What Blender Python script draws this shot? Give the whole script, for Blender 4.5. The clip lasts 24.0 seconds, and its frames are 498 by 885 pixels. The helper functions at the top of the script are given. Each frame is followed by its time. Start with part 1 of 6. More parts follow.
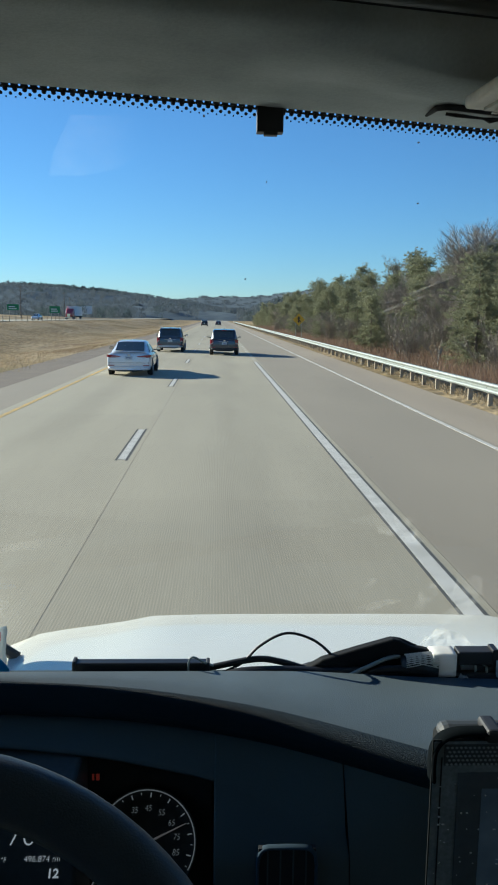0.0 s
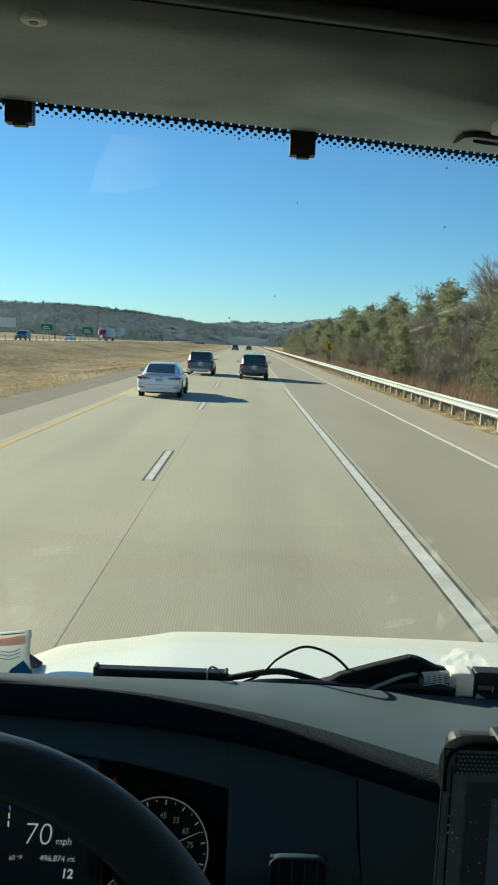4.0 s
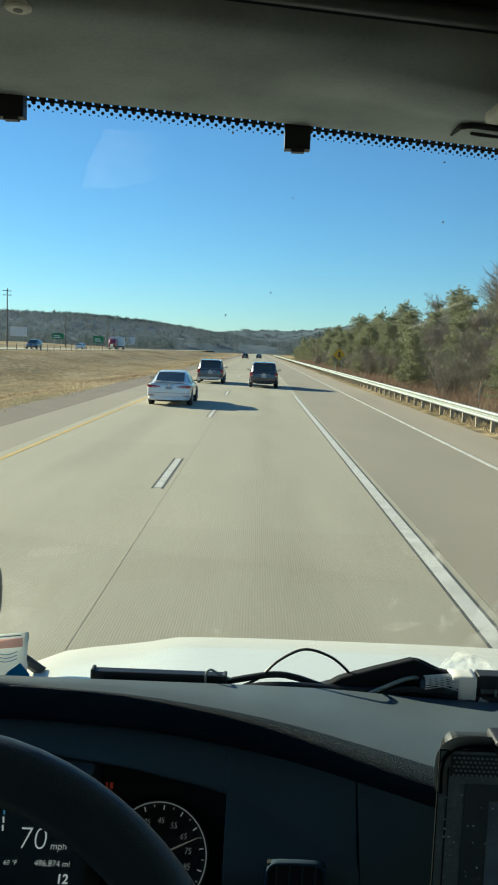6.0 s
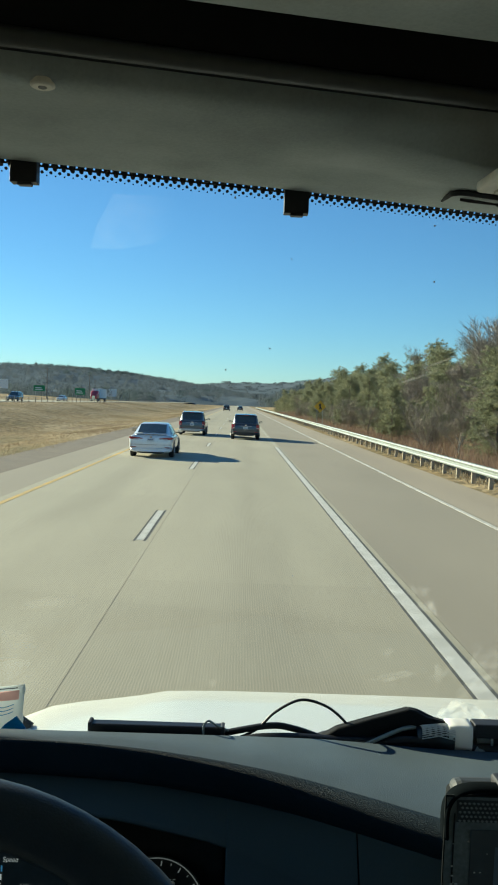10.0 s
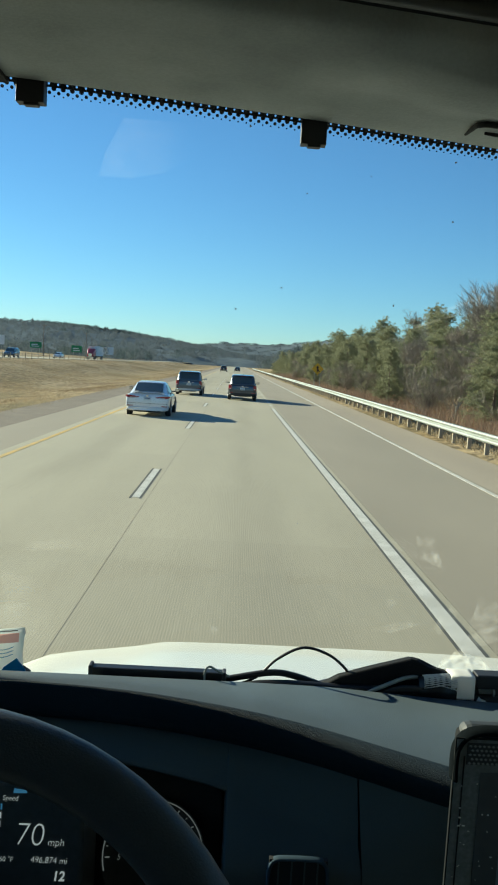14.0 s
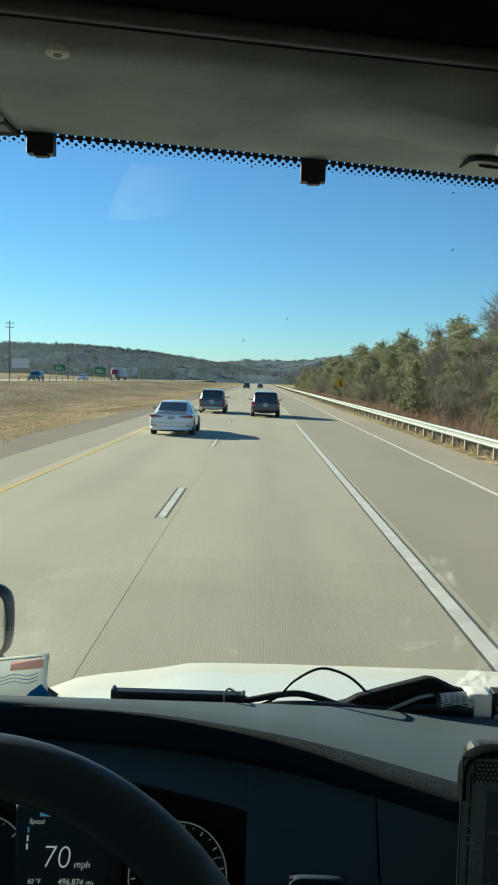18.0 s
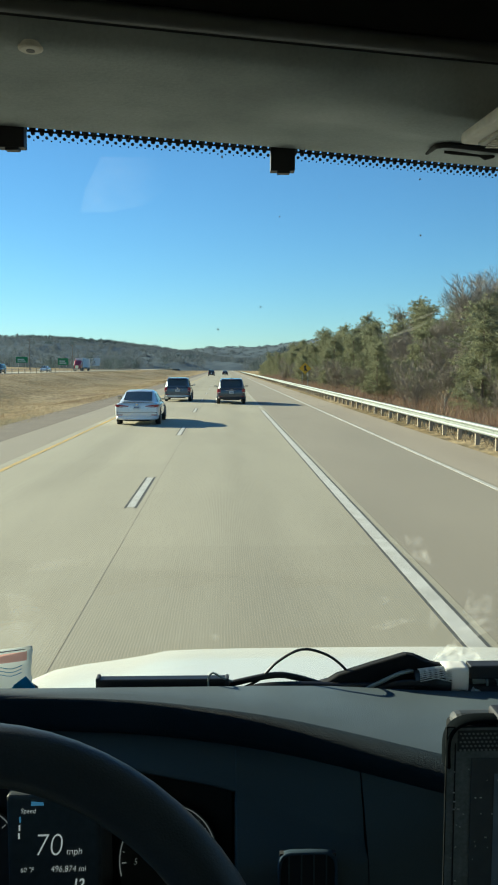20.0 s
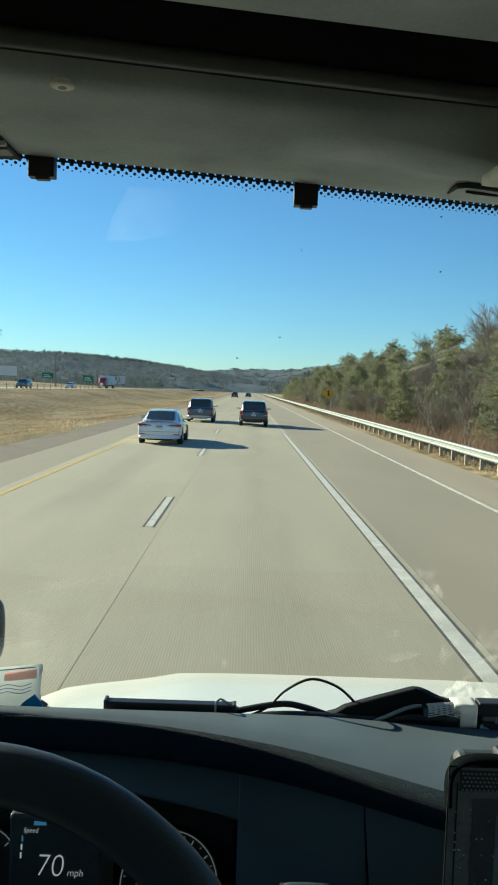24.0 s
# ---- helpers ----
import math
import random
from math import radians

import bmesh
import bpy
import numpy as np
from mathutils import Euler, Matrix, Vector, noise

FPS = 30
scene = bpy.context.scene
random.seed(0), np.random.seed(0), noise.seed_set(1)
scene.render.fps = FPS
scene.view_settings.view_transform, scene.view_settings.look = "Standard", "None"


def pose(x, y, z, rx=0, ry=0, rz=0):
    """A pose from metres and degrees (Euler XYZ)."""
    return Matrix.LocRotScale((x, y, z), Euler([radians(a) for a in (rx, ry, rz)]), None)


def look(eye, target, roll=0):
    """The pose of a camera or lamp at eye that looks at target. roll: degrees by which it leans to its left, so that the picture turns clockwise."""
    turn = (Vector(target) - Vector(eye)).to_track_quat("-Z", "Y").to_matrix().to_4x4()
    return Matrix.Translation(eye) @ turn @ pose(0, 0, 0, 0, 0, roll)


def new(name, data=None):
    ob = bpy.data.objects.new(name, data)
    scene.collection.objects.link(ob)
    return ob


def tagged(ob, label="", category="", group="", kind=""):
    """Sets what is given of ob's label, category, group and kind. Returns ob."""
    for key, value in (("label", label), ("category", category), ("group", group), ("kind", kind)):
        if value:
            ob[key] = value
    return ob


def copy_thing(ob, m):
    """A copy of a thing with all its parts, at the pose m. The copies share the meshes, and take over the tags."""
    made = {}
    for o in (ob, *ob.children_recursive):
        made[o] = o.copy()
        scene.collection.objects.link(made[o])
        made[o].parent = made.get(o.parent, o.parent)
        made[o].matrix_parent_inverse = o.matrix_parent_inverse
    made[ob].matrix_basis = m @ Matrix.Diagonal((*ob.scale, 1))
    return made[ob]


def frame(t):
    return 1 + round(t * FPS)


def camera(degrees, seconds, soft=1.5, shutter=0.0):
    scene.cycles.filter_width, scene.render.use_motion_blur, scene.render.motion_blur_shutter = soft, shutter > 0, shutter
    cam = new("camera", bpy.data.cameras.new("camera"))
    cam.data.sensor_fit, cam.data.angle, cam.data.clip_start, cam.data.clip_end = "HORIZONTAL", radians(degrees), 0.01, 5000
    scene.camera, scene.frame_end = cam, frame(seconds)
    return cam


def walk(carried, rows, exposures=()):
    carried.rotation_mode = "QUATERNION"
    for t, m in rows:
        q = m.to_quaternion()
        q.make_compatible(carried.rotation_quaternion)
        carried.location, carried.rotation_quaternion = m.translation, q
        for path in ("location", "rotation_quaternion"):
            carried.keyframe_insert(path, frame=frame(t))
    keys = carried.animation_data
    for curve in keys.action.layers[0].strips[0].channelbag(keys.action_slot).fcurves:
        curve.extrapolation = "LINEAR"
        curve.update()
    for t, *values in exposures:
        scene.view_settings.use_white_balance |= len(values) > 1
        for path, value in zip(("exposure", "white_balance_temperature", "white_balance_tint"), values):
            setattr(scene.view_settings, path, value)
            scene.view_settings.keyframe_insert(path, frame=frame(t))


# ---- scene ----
cam = camera(34.0, 24.0, soft=2.0)
PATH = [
    (0, (-0.044, -0.209, 2.458), (0.037, 1.766, 2.156), 0.8),
    (0.5, (-0.044, -0.208, 2.428), (0.04, 1.775, 2.18), 1.6),
    (1, (-0.051, -0.214, 2.43), (0.033, 1.769, 2.184), 2.0),
    (1.5, (-0.026, -0.224, 2.429), (0.045, 1.762, 2.206), 2.4),
    (3.5, (-0.018, -0.215, 2.432), (0.011, 1.77, 2.195), 2.5),
    (4, (-0.041, -0.238, 2.445), (-0.028, 1.747, 2.202), 2.3),
    (4.5, (-0.047, -0.24, 2.434), (-0.045, 1.745, 2.192), 2.5),
    (5, (-0.039, -0.223, 2.436), (-0.049, 1.763, 2.196), 2.2),
    (5.5, (-0.091, -0.239, 2.433), (-0.087, 1.748, 2.204), 2.5),
    (6, (-0.022, -0.226, 2.431), (-0.035, 1.762, 2.207), 2.1),
    (6.5, (-0.048, -0.238, 2.437), (-0.042, 1.749, 2.21), 2.3),
    (7, (-0.045, -0.219, 2.426), (-0.045, 1.768, 2.191), 2.3),
    (7.5, (-0.074, -0.223, 2.42), (-0.078, 1.764, 2.188), 2.6),
    (8, (-0.094, -0.241, 2.41), (-0.102, 1.75, 2.22), 2.5),
    (8.5, (-0.043, -0.263, 2.436), (-0.053, 1.731, 2.271), 2.3),
    (9, (-0.03, -0.271, 2.443), (-0.017, 1.725, 2.324), 1.6),
    (9.5, (-0.051, -0.25, 2.421), (-0.02, 1.748, 2.327), 1.8),
    (10, (-0.047, -0.253, 2.432), (-0.019, 1.745, 2.336), 2.1),
    (10.5, (-0.079, -0.249, 2.422), (-0.055, 1.749, 2.326), 2.8),
    (12.5, (-0.059, -0.25, 2.431), (-0.032, 1.745, 2.3), 3.1),
    (13, (-0.049, -0.227, 2.411), (-0.018, 1.767, 2.249), 3.3),
    (13.5, (-0.065, -0.239, 2.421), (-0.026, 1.752, 2.239), 3.0),
    (14, (-0.062, -0.229, 2.404), (-0.02, 1.762, 2.214), 3.3),
    (14.5, (-0.071, -0.218, 2.4), (-0.023, 1.772, 2.211), 3.4),
    (15, (-0.042, -0.224, 2.414), (0.0, 1.767, 2.225), 2.9),
    (15.5, (-0.039, -0.222, 2.416), (0.004, 1.77, 2.238), 2.3),
    (16, (-0.063, -0.228, 2.417), (-0.034, 1.764, 2.24), 2.2),
    (16.5, (-0.046, -0.23, 2.417), (-0.026, 1.761, 2.234), 1.8),
    (17, (-0.049, -0.236, 2.428), (-0.055, 1.756, 2.247), 1.7),
    (17.5, (-0.044, -0.249, 2.423), (-0.066, 1.745, 2.271), 1.7),
    (19.5, (-0.045, -0.272, 2.422), (-0.019, 1.722, 2.266), 0.5),
    (20, (-0.059, -0.275, 2.424), (0.003, 1.715, 2.241), 0.1),
    (20.5, (-0.027, -0.276, 2.431), (0.042, 1.713, 2.227), -0.1),
    (21, (-0.023, -0.281, 2.436), (0.037, 1.706, 2.222), 0.1),
    (21.5, (-0.035, -0.276, 2.432), (0.007, 1.713, 2.228), 0.5),
    (22, (-0.035, -0.271, 2.434), (-0.019, 1.719, 2.243), 0.9),
    (22.5, (-0.017, -0.274, 2.437), (-0.02, 1.718, 2.265), 1.3),
    (23, (-0.045, -0.284, 2.438), (-0.04, 1.71, 2.283), 1.7),
    (23.5, (-0.046, -0.294, 2.437), (-0.044, 1.701, 2.303), 2.0),
    (24, (-0.051, -0.285, 2.433), (-0.042, 1.711, 2.304), 2.0),
]
walk(cam, [(t, look(eye, target, roll)) for t, eye, target, roll in PATH],
     [(0.0, 0.88, 5600, 4), (0.2, 0.95, 5800, -3), (0.5, 1.06, 6150, -6), (19.5, 1.06, 6150, -6), (20.5, 1.18, 6150, -6), (21.2, 1.22, 6150, -6), (22.0, 1.09, 6150, -6), (24.0, 1.08, 6150, -6)])

# ---- world and sun ----
SUN_FROM = Vector((-3.3, 2.2, 1.45)).normalized()
world = bpy.data.worlds.new("sky")
scene.world = world
world.use_nodes = True
wn = world.node_tree.nodes
sky = wn.new("ShaderNodeTexSky")
sky.sky_type = "NISHITA"
sky.sun_disc = False
sky.sun_elevation = math.asin(SUN_FROM.z)
sky.sun_rotation = math.atan2(SUN_FROM.x, SUN_FROM.y)
sky.air_density, sky.dust_density, sky.ozone_density = 1.0, 0.0, 4.9
wn["Background"].inputs["Strength"].default_value = 0.065
tint = wn.new("ShaderNodeVectorMath")
tint.operation, tint.inputs[1].default_value = "MULTIPLY", (0.78, 0.925, 1.03)
world.node_tree.links.new(sky.outputs["Color"], tint.inputs[0])
world.node_tree.links.new(tint.outputs[0], wn["Background"].inputs["Color"])
sun = new("sun", bpy.data.lights.new("sun", "SUN"))
sun.data.energy, sun.data.angle, sun.data.color = 5.0, radians(0.53), (1.0, 0.87, 0.66)
sun.matrix_world = look((0, 0, 60), Vector((0, 0, 60)) - SUN_FROM)


# ---- materials ----
def material(name, base, other=None, rough=0.6, metal=0.0, scale=4.0, fine=60.0, bump=0.0, bump_scale=None, mixing=0.6,
             stretch=(1, 1, 1), spread=0.0, coat=0.0, spec=0.5, fine_amount=0.25, world_space=False):
    """Two scales of noise between two colours, with relief. spread: brightness that differs from object to object."""
    m = bpy.data.materials.new(name)
    m.use_nodes = True
    n, l = m.node_tree.nodes, m.node_tree.links
    b = n["Principled BSDF"]
    other = other or tuple(c * 0.75 for c in base)
    tc, mp = n.new("ShaderNodeTexCoord"), n.new("ShaderNodeMapping")
    mp.inputs["Scale"].default_value = stretch
    where = n.new("ShaderNodeNewGeometry").outputs["Position"] if world_space else tc.outputs["Object"]
    l.new(where, mp.inputs["Vector"])
    big, small = n.new("ShaderNodeTexNoise"), n.new("ShaderNodeTexNoise")
    big.inputs["Scale"].default_value, big.inputs["Detail"].default_value = scale, 4
    small.inputs["Scale"].default_value, small.inputs["Detail"].default_value = fine, 3
    for t in (big, small):
        l.new(mp.outputs["Vector"], t.inputs["Vector"])
    ramp = n.new("ShaderNodeValToRGB")
    ramp.color_ramp.elements[0].position, ramp.color_ramp.elements[1].position = 0.5 - mixing / 2, 0.5 + mixing / 2
    ramp.color_ramp.elements[0].color, ramp.color_ramp.elements[1].color = (*other, 1), (*base, 1)
    l.new(big.outputs["Fac"], ramp.inputs["Fac"])
    grain = n.new("ShaderNodeMapRange")
    grain.inputs["To Min"].default_value, grain.inputs["To Max"].default_value = 1 - fine_amount, 1 + fine_amount
    l.new(small.outputs["Fac"], grain.inputs["Value"])
    mul = n.new("ShaderNodeVectorMath")
    mul.operation = "SCALE"
    l.new(ramp.outputs["Color"], mul.inputs[0])
    l.new(grain.outputs["Result"], mul.inputs["Scale"])
    out = mul.outputs[0]
    if spread:
        info, rng, mul2 = n.new("ShaderNodeObjectInfo"), n.new("ShaderNodeMapRange"), n.new("ShaderNodeVectorMath")
        rng.inputs["To Min"].default_value, rng.inputs["To Max"].default_value = 1 - spread, 1 + spread
        l.new(info.outputs["Random"], rng.inputs["Value"])
        mul2.operation = "SCALE"
        l.new(out, mul2.inputs[0])
        l.new(rng.outputs["Result"], mul2.inputs["Scale"])
        out = mul2.outputs[0]
    l.new(out, b.inputs["Base Color"])
    b.inputs["Roughness"].default_value, b.inputs["Metallic"].default_value = rough, metal
    b.inputs["Coat Weight"].default_value = coat
    b.inputs["Specular IOR Level"].default_value = spec
    if bump:
        bp = n.new("ShaderNodeBump")
        bp.inputs["Strength"].default_value, bp.inputs["Distance"].default_value = min(bump, 1.0), 0.02 if bump_scale is None else bump_scale
        l.new(small.outputs["Fac"], bp.inputs["Height"])
        l.new(bp.outputs["Normal"], b.inputs["Normal"])
    return m


def island_material(name, colours, rough=0.8, translucent=0.0):
    """A colour picked for each loose piece of a mesh."""
    m = bpy.data.materials.new(name)
    m.use_nodes = True
    n, l = m.node_tree.nodes, m.node_tree.links
    geo, ramp = n.new("ShaderNodeNewGeometry"), n.new("ShaderNodeValToRGB")
    ramp.color_ramp.elements.remove(ramp.color_ramp.elements[0])
    ramp.color_ramp.elements[0].position, ramp.color_ramp.elements[0].color = 0.0, (*colours[0], 1)
    for i, c in enumerate(colours[1:]):
        ramp.color_ramp.elements.new((i + 1) / (len(colours) - 1)).color = (*c, 1)
    l.new(geo.outputs["Random Per Island"], ramp.inputs["Fac"])
    b = n["Principled BSDF"]
    l.new(ramp.outputs["Color"], b.inputs["Base Color"])
    b.inputs["Roughness"].default_value, b.inputs["Specular IOR Level"].default_value = rough, 0.2
    if translucent:
        tr, mx = n.new("ShaderNodeBsdfTranslucent"), n.new("ShaderNodeMixShader")
        l.new(ramp.outputs["Color"], tr.inputs["Color"])
        mx.inputs["Fac"].default_value = translucent
        l.new(b.outputs[0], mx.inputs[1])
        l.new(tr.outputs[0], mx.inputs[2])
        l.new(mx.outputs[0], n["Material Output"].inputs["Surface"])
    return m


def glow(name, colour, strength):
    m = bpy.data.materials.new(name)
    m.use_nodes = True
    b = m.node_tree.nodes["Principled BSDF"]
    b.inputs["Base Color"].default_value = (*[c * 0.5 for c in colour], 1)
    b.inputs["Emission Color"].default_value, b.inputs["Emission Strength"].default_value = (*colour, 1), strength
    return m


def clear_pane(name, tint=(1, 1, 1), gloss=0.05, haze=0.0):
    """A thin pane: mostly see-through, with a mirror sheen at grazing angles and a film of dust."""
    m = bpy.data.materials.new(name)
    m.use_nodes = True
    n, l = m.node_tree.nodes, m.node_tree.links
    n.remove(n["Principled BSDF"])
    clear, shine, fr, mx = n.new("ShaderNodeBsdfTransparent"), n.new("ShaderNodeBsdfGlossy"), n.new("ShaderNodeFresnel"), n.new("ShaderNodeMixShader")
    clear.inputs["Color"].default_value = (*tint, 1)
    shine.inputs["Roughness"].default_value = 0.02
    k = n.new("ShaderNodeMath")
    k.operation, k.inputs[1].default_value = "MULTIPLY", gloss
    fr.inputs["IOR"].default_value = 1.5
    l.new(fr.outputs[0], k.inputs[0])
    l.new(k.outputs[0], mx.inputs["Fac"])
    l.new(clear.outputs[0], mx.inputs[1])
    l.new(shine.outputs[0], mx.inputs[2])
    last = mx.outputs[0]
    if haze:
        dust, mx2, noi, mr, tc = n.new("ShaderNodeBsdfDiffuse"), n.new("ShaderNodeMixShader"), n.new("ShaderNodeTexNoise"), n.new("ShaderNodeMapRange"), n.new("ShaderNodeTexCoord")
        noi.inputs["Scale"].default_value, noi.inputs["Detail"].default_value = 5.0, 6
        mr.inputs["From Min"].default_value, mr.inputs["From Max"].default_value = 0.45, 0.8
        mr.inputs["To Min"].default_value, mr.inputs["To Max"].default_value = haze * 0.2, haze
        l.new(tc.outputs["Object"], noi.inputs["Vector"])
        l.new(noi.outputs["Fac"], mr.inputs["Value"])
        l.new(mr.outputs[0], mx2.inputs["Fac"])
        dust.inputs["Color"].default_value = (0.75, 0.74, 0.68, 1)
        l.new(last, mx2.inputs[1])
        l.new(dust.outputs[0], mx2.inputs[2])
        last = mx2.outputs[0]
    l.new(last, n["Material Output"].inputs["Surface"])
    return m



def tined_concrete():
    """Tan concrete with fine grooves along the lane, wheel tracks and stains."""
    m = material("tined_concrete", (0.390, 0.350, 0.252), (0.330, 0.298, 0.220), world_space=True, rough=0.85, scale=0.30, fine=30, stretch=(1, 0.05, 1), bump=0.0, spread=0.05, fine_amount=0.10)
    n, l = m.node_tree.nodes, m.node_tree.links
    b = n["Principled BSDF"]
    old = b.inputs["Base Color"].links[0].from_socket
    pos, wave, noi = n.new("ShaderNodeNewGeometry"), n.new("ShaderNodeTexWave"), n.new("ShaderNodeTexNoise")
    wave.wave_type, wave.bands_direction = "BANDS", "X"
    wave.inputs["Scale"].default_value, wave.inputs["Distortion"].default_value, wave.inputs["Detail Scale"].default_value = 11.5, 1.2, 0.3
    mp = n.new("ShaderNodeMapping")
    mp.inputs["Scale"].default_value = (1, 0.12, 1)
    l.new(pos.outputs["Position"], mp.inputs["Vector"])
    noi.inputs["Scale"].default_value, noi.inputs["Detail"].default_value = 1.1, 3
    l.new(mp.outputs["Vector"], noi.inputs["Vector"])
    l.new(pos.outputs["Position"], wave.inputs["Vector"])
    depth, dark, mul = n.new("ShaderNodeMapRange"), n.new("ShaderNodeMath"), n.new("ShaderNodeVectorMath")
    depth.inputs["From Min"].default_value, depth.inputs["From Max"].default_value = 0.3, 0.7
    depth.inputs["To Min"].default_value, depth.inputs["To Max"].default_value = 0.05, 0.26
    l.new(noi.outputs["Fac"], depth.inputs["Value"])
    dark.operation = "MULTIPLY"
    l.new(wave.outputs["Fac"], dark.inputs[0])
    l.new(depth.outputs[0], dark.inputs[1])
    inv = n.new("ShaderNodeMath")
    inv.operation, inv.inputs[0].default_value = "SUBTRACT", 1.08
    l.new(dark.outputs[0], inv.inputs[1])
    mul.operation = "SCALE"
    l.new(old, mul.inputs[0])
    l.new(inv.outputs[0], mul.inputs["Scale"])
    # darker oil-stained band along the middle of each lane, broken up lengthwise
    sep, lane, mid, band, amt, oil = n.new("ShaderNodeSeparateXYZ"), n.new("ShaderNodeMath"), n.new("ShaderNodeMath"), n.new("ShaderNodeMapRange"), n.new("ShaderNodeTexNoise"), n.new("ShaderNodeVectorMath")
    l.new(pos.outputs["Position"], sep.inputs[0])
    lane.operation, lane.inputs[1].default_value = "SUBTRACT", 0.45
    l.new(sep.outputs["X"], lane.inputs[0])
    mid.operation, mid.inputs[1].default_value = "PINGPONG", 1.98
    l.new(lane.outputs[0], mid.inputs[0])
    amt.inputs["Scale"].default_value, amt.inputs["Detail"].default_value = 0.7, 4
    l.new(mp.outputs["Vector"], amt.inputs["Vector"])
    low = n.new("ShaderNodeMapRange")
    low.inputs["From Min"].default_value, low.inputs["From Max"].default_value = 0.35, 0.65
    low.inputs["To Min"].default_value, low.inputs["To Max"].default_value = 0.97, 0.86
    l.new(amt.outputs["Fac"], low.inputs["Value"])
    band.interpolation_type = "SMOOTHSTEP"
    band.inputs["From Min"].default_value, band.inputs["From Max"].default_value = 0.1, 0.8
    band.inputs["To Max"].default_value = 1.0
    l.new(low.outputs[0], band.inputs["To Min"])
    l.new(mid.outputs[0], band.inputs["Value"])
    oil.operation = "SCALE"
    l.new(mul.outputs[0], oil.inputs[0])
    l.new(band.outputs[0], oil.inputs["Scale"])
    l.new(oil.outputs[0], b.inputs["Base Color"])
    return m


M = {}
M["concrete"] = tined_concrete()
M["asphalt"] = material("worn_asphalt", (0.312, 0.270, 0.202), (0.255, 0.222, 0.168), rough=0.9, scale=0.5, fine=45, stretch=(1, 0.25, 1), bump=0.3, fine_amount=0.12, bump_scale=0.004)
M["shoulder"] = material("tan_shoulder", (0.36, 0.30, 0.22), (0.27, 0.225, 0.17), rough=0.95, scale=0.4, fine=35, stretch=(1, 0.2, 1), bump=0.3, fine_amount=0.15, bump_scale=0.005)
M["gravel"] = material("brown_gravel", (0.20, 0.160, 0.120), (0.135, 0.108, 0.086), rough=1.0, scale=0.8, fine=30, bump=0.6, fine_amount=0.35)
M["white_line"] = material("white_road_paint", (0.60, 0.58, 0.52), (0.48, 0.46, 0.40), rough=0.7, scale=3, fine=40, mixing=0.3)
M["yellow_line"] = material("yellow_road_paint", (0.60, 0.39, 0.10), (0.48, 0.34, 0.13), rough=0.7, scale=2, fine=40, mixing=0.3)
M["black_line"] = material("black_contrast_tape", (0.06, 0.06, 0.055), (0.10, 0.095, 0.085), rough=0.8, scale=2, fine=30)
M["joint"] = material("joint_seal", (0.35, 0.315, 0.235), rough=0.9)
M["steel"] = material("galvanised_steel", (0.35, 0.375, 0.345), (0.27, 0.29, 0.265), rough=0.5, metal=0.4, scale=3, fine=50, spread=0.05)
M["post"] = material("weathered_post", (0.40, 0.34, 0.25), (0.30, 0.25, 0.185), rough=0.9, scale=4, fine=40)
M["bark"] = material("grey_brown_bark", (0.22, 0.18, 0.145), (0.14, 0.115, 0.09), rough=0.95, scale=2, fine=14, bump=0.4)
M["pale_bark"] = material("pale_birch_bark", (0.45, 0.42, 0.36), (0.28, 0.25, 0.21), rough=0.9, scale=2, fine=10)
M["twig"] = material("bare_twigs", (0.31, 0.268, 0.225), (0.23, 0.20, 0.168), rough=0.95, scale=0.8, fine=9)
M["needle"] = island_material("pine_needles", [(0.205, 0.225, 0.138), (0.240, 0.248, 0.152), (0.275, 0.272, 0.172), (0.215, 0.230, 0.142)], 0.8, 0.5)
M["brush"] = island_material("red_brown_brush", [(0.24, 0.15, 0.11), (0.28, 0.185, 0.135), (0.21, 0.155, 0.12), (0.32, 0.235, 0.16)], 0.9, 0.3)
M["thicket"] = island_material("grey_brown_thicket", [(0.25, 0.20, 0.155), (0.30, 0.245, 0.19), (0.22, 0.18, 0.145), (0.27, 0.215, 0.16)], 0.9, 0.35)
M["straw"] = island_material("dry_grass_blades", [(0.385, 0.305, 0.200), (0.315, 0.250, 0.162), (0.45, 0.365, 0.245), (0.27, 0.235, 0.150)], 0.9, 0.25)
M["weeds"] = island_material("brown_weeds", [(0.25, 0.175, 0.105), (0.21, 0.15, 0.095), (0.29, 0.215, 0.135), (0.22, 0.185, 0.105)], 0.9, 0.25)
# blue-grey of distance haze is mixed into these three far woods colours
M["litter"] = material("hazed_far_canopy", (0.160, 0.190, 0.206), (0.118, 0.144, 0.160), rough=1.0, scale=0.025, fine=0.14, fine_amount=0.3, mixing=0.45, spec=0.0)
M["woods"] = island_material("hazed_bare_woods", [(0.112, 0.136, 0.153), (0.120, 0.140, 0.154), (0.108, 0.133, 0.152), (0.124, 0.137, 0.147), (0.114, 0.136, 0.153)], 1.0, 0.5)
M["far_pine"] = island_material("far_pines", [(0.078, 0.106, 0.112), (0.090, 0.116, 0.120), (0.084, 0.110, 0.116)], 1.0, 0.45)


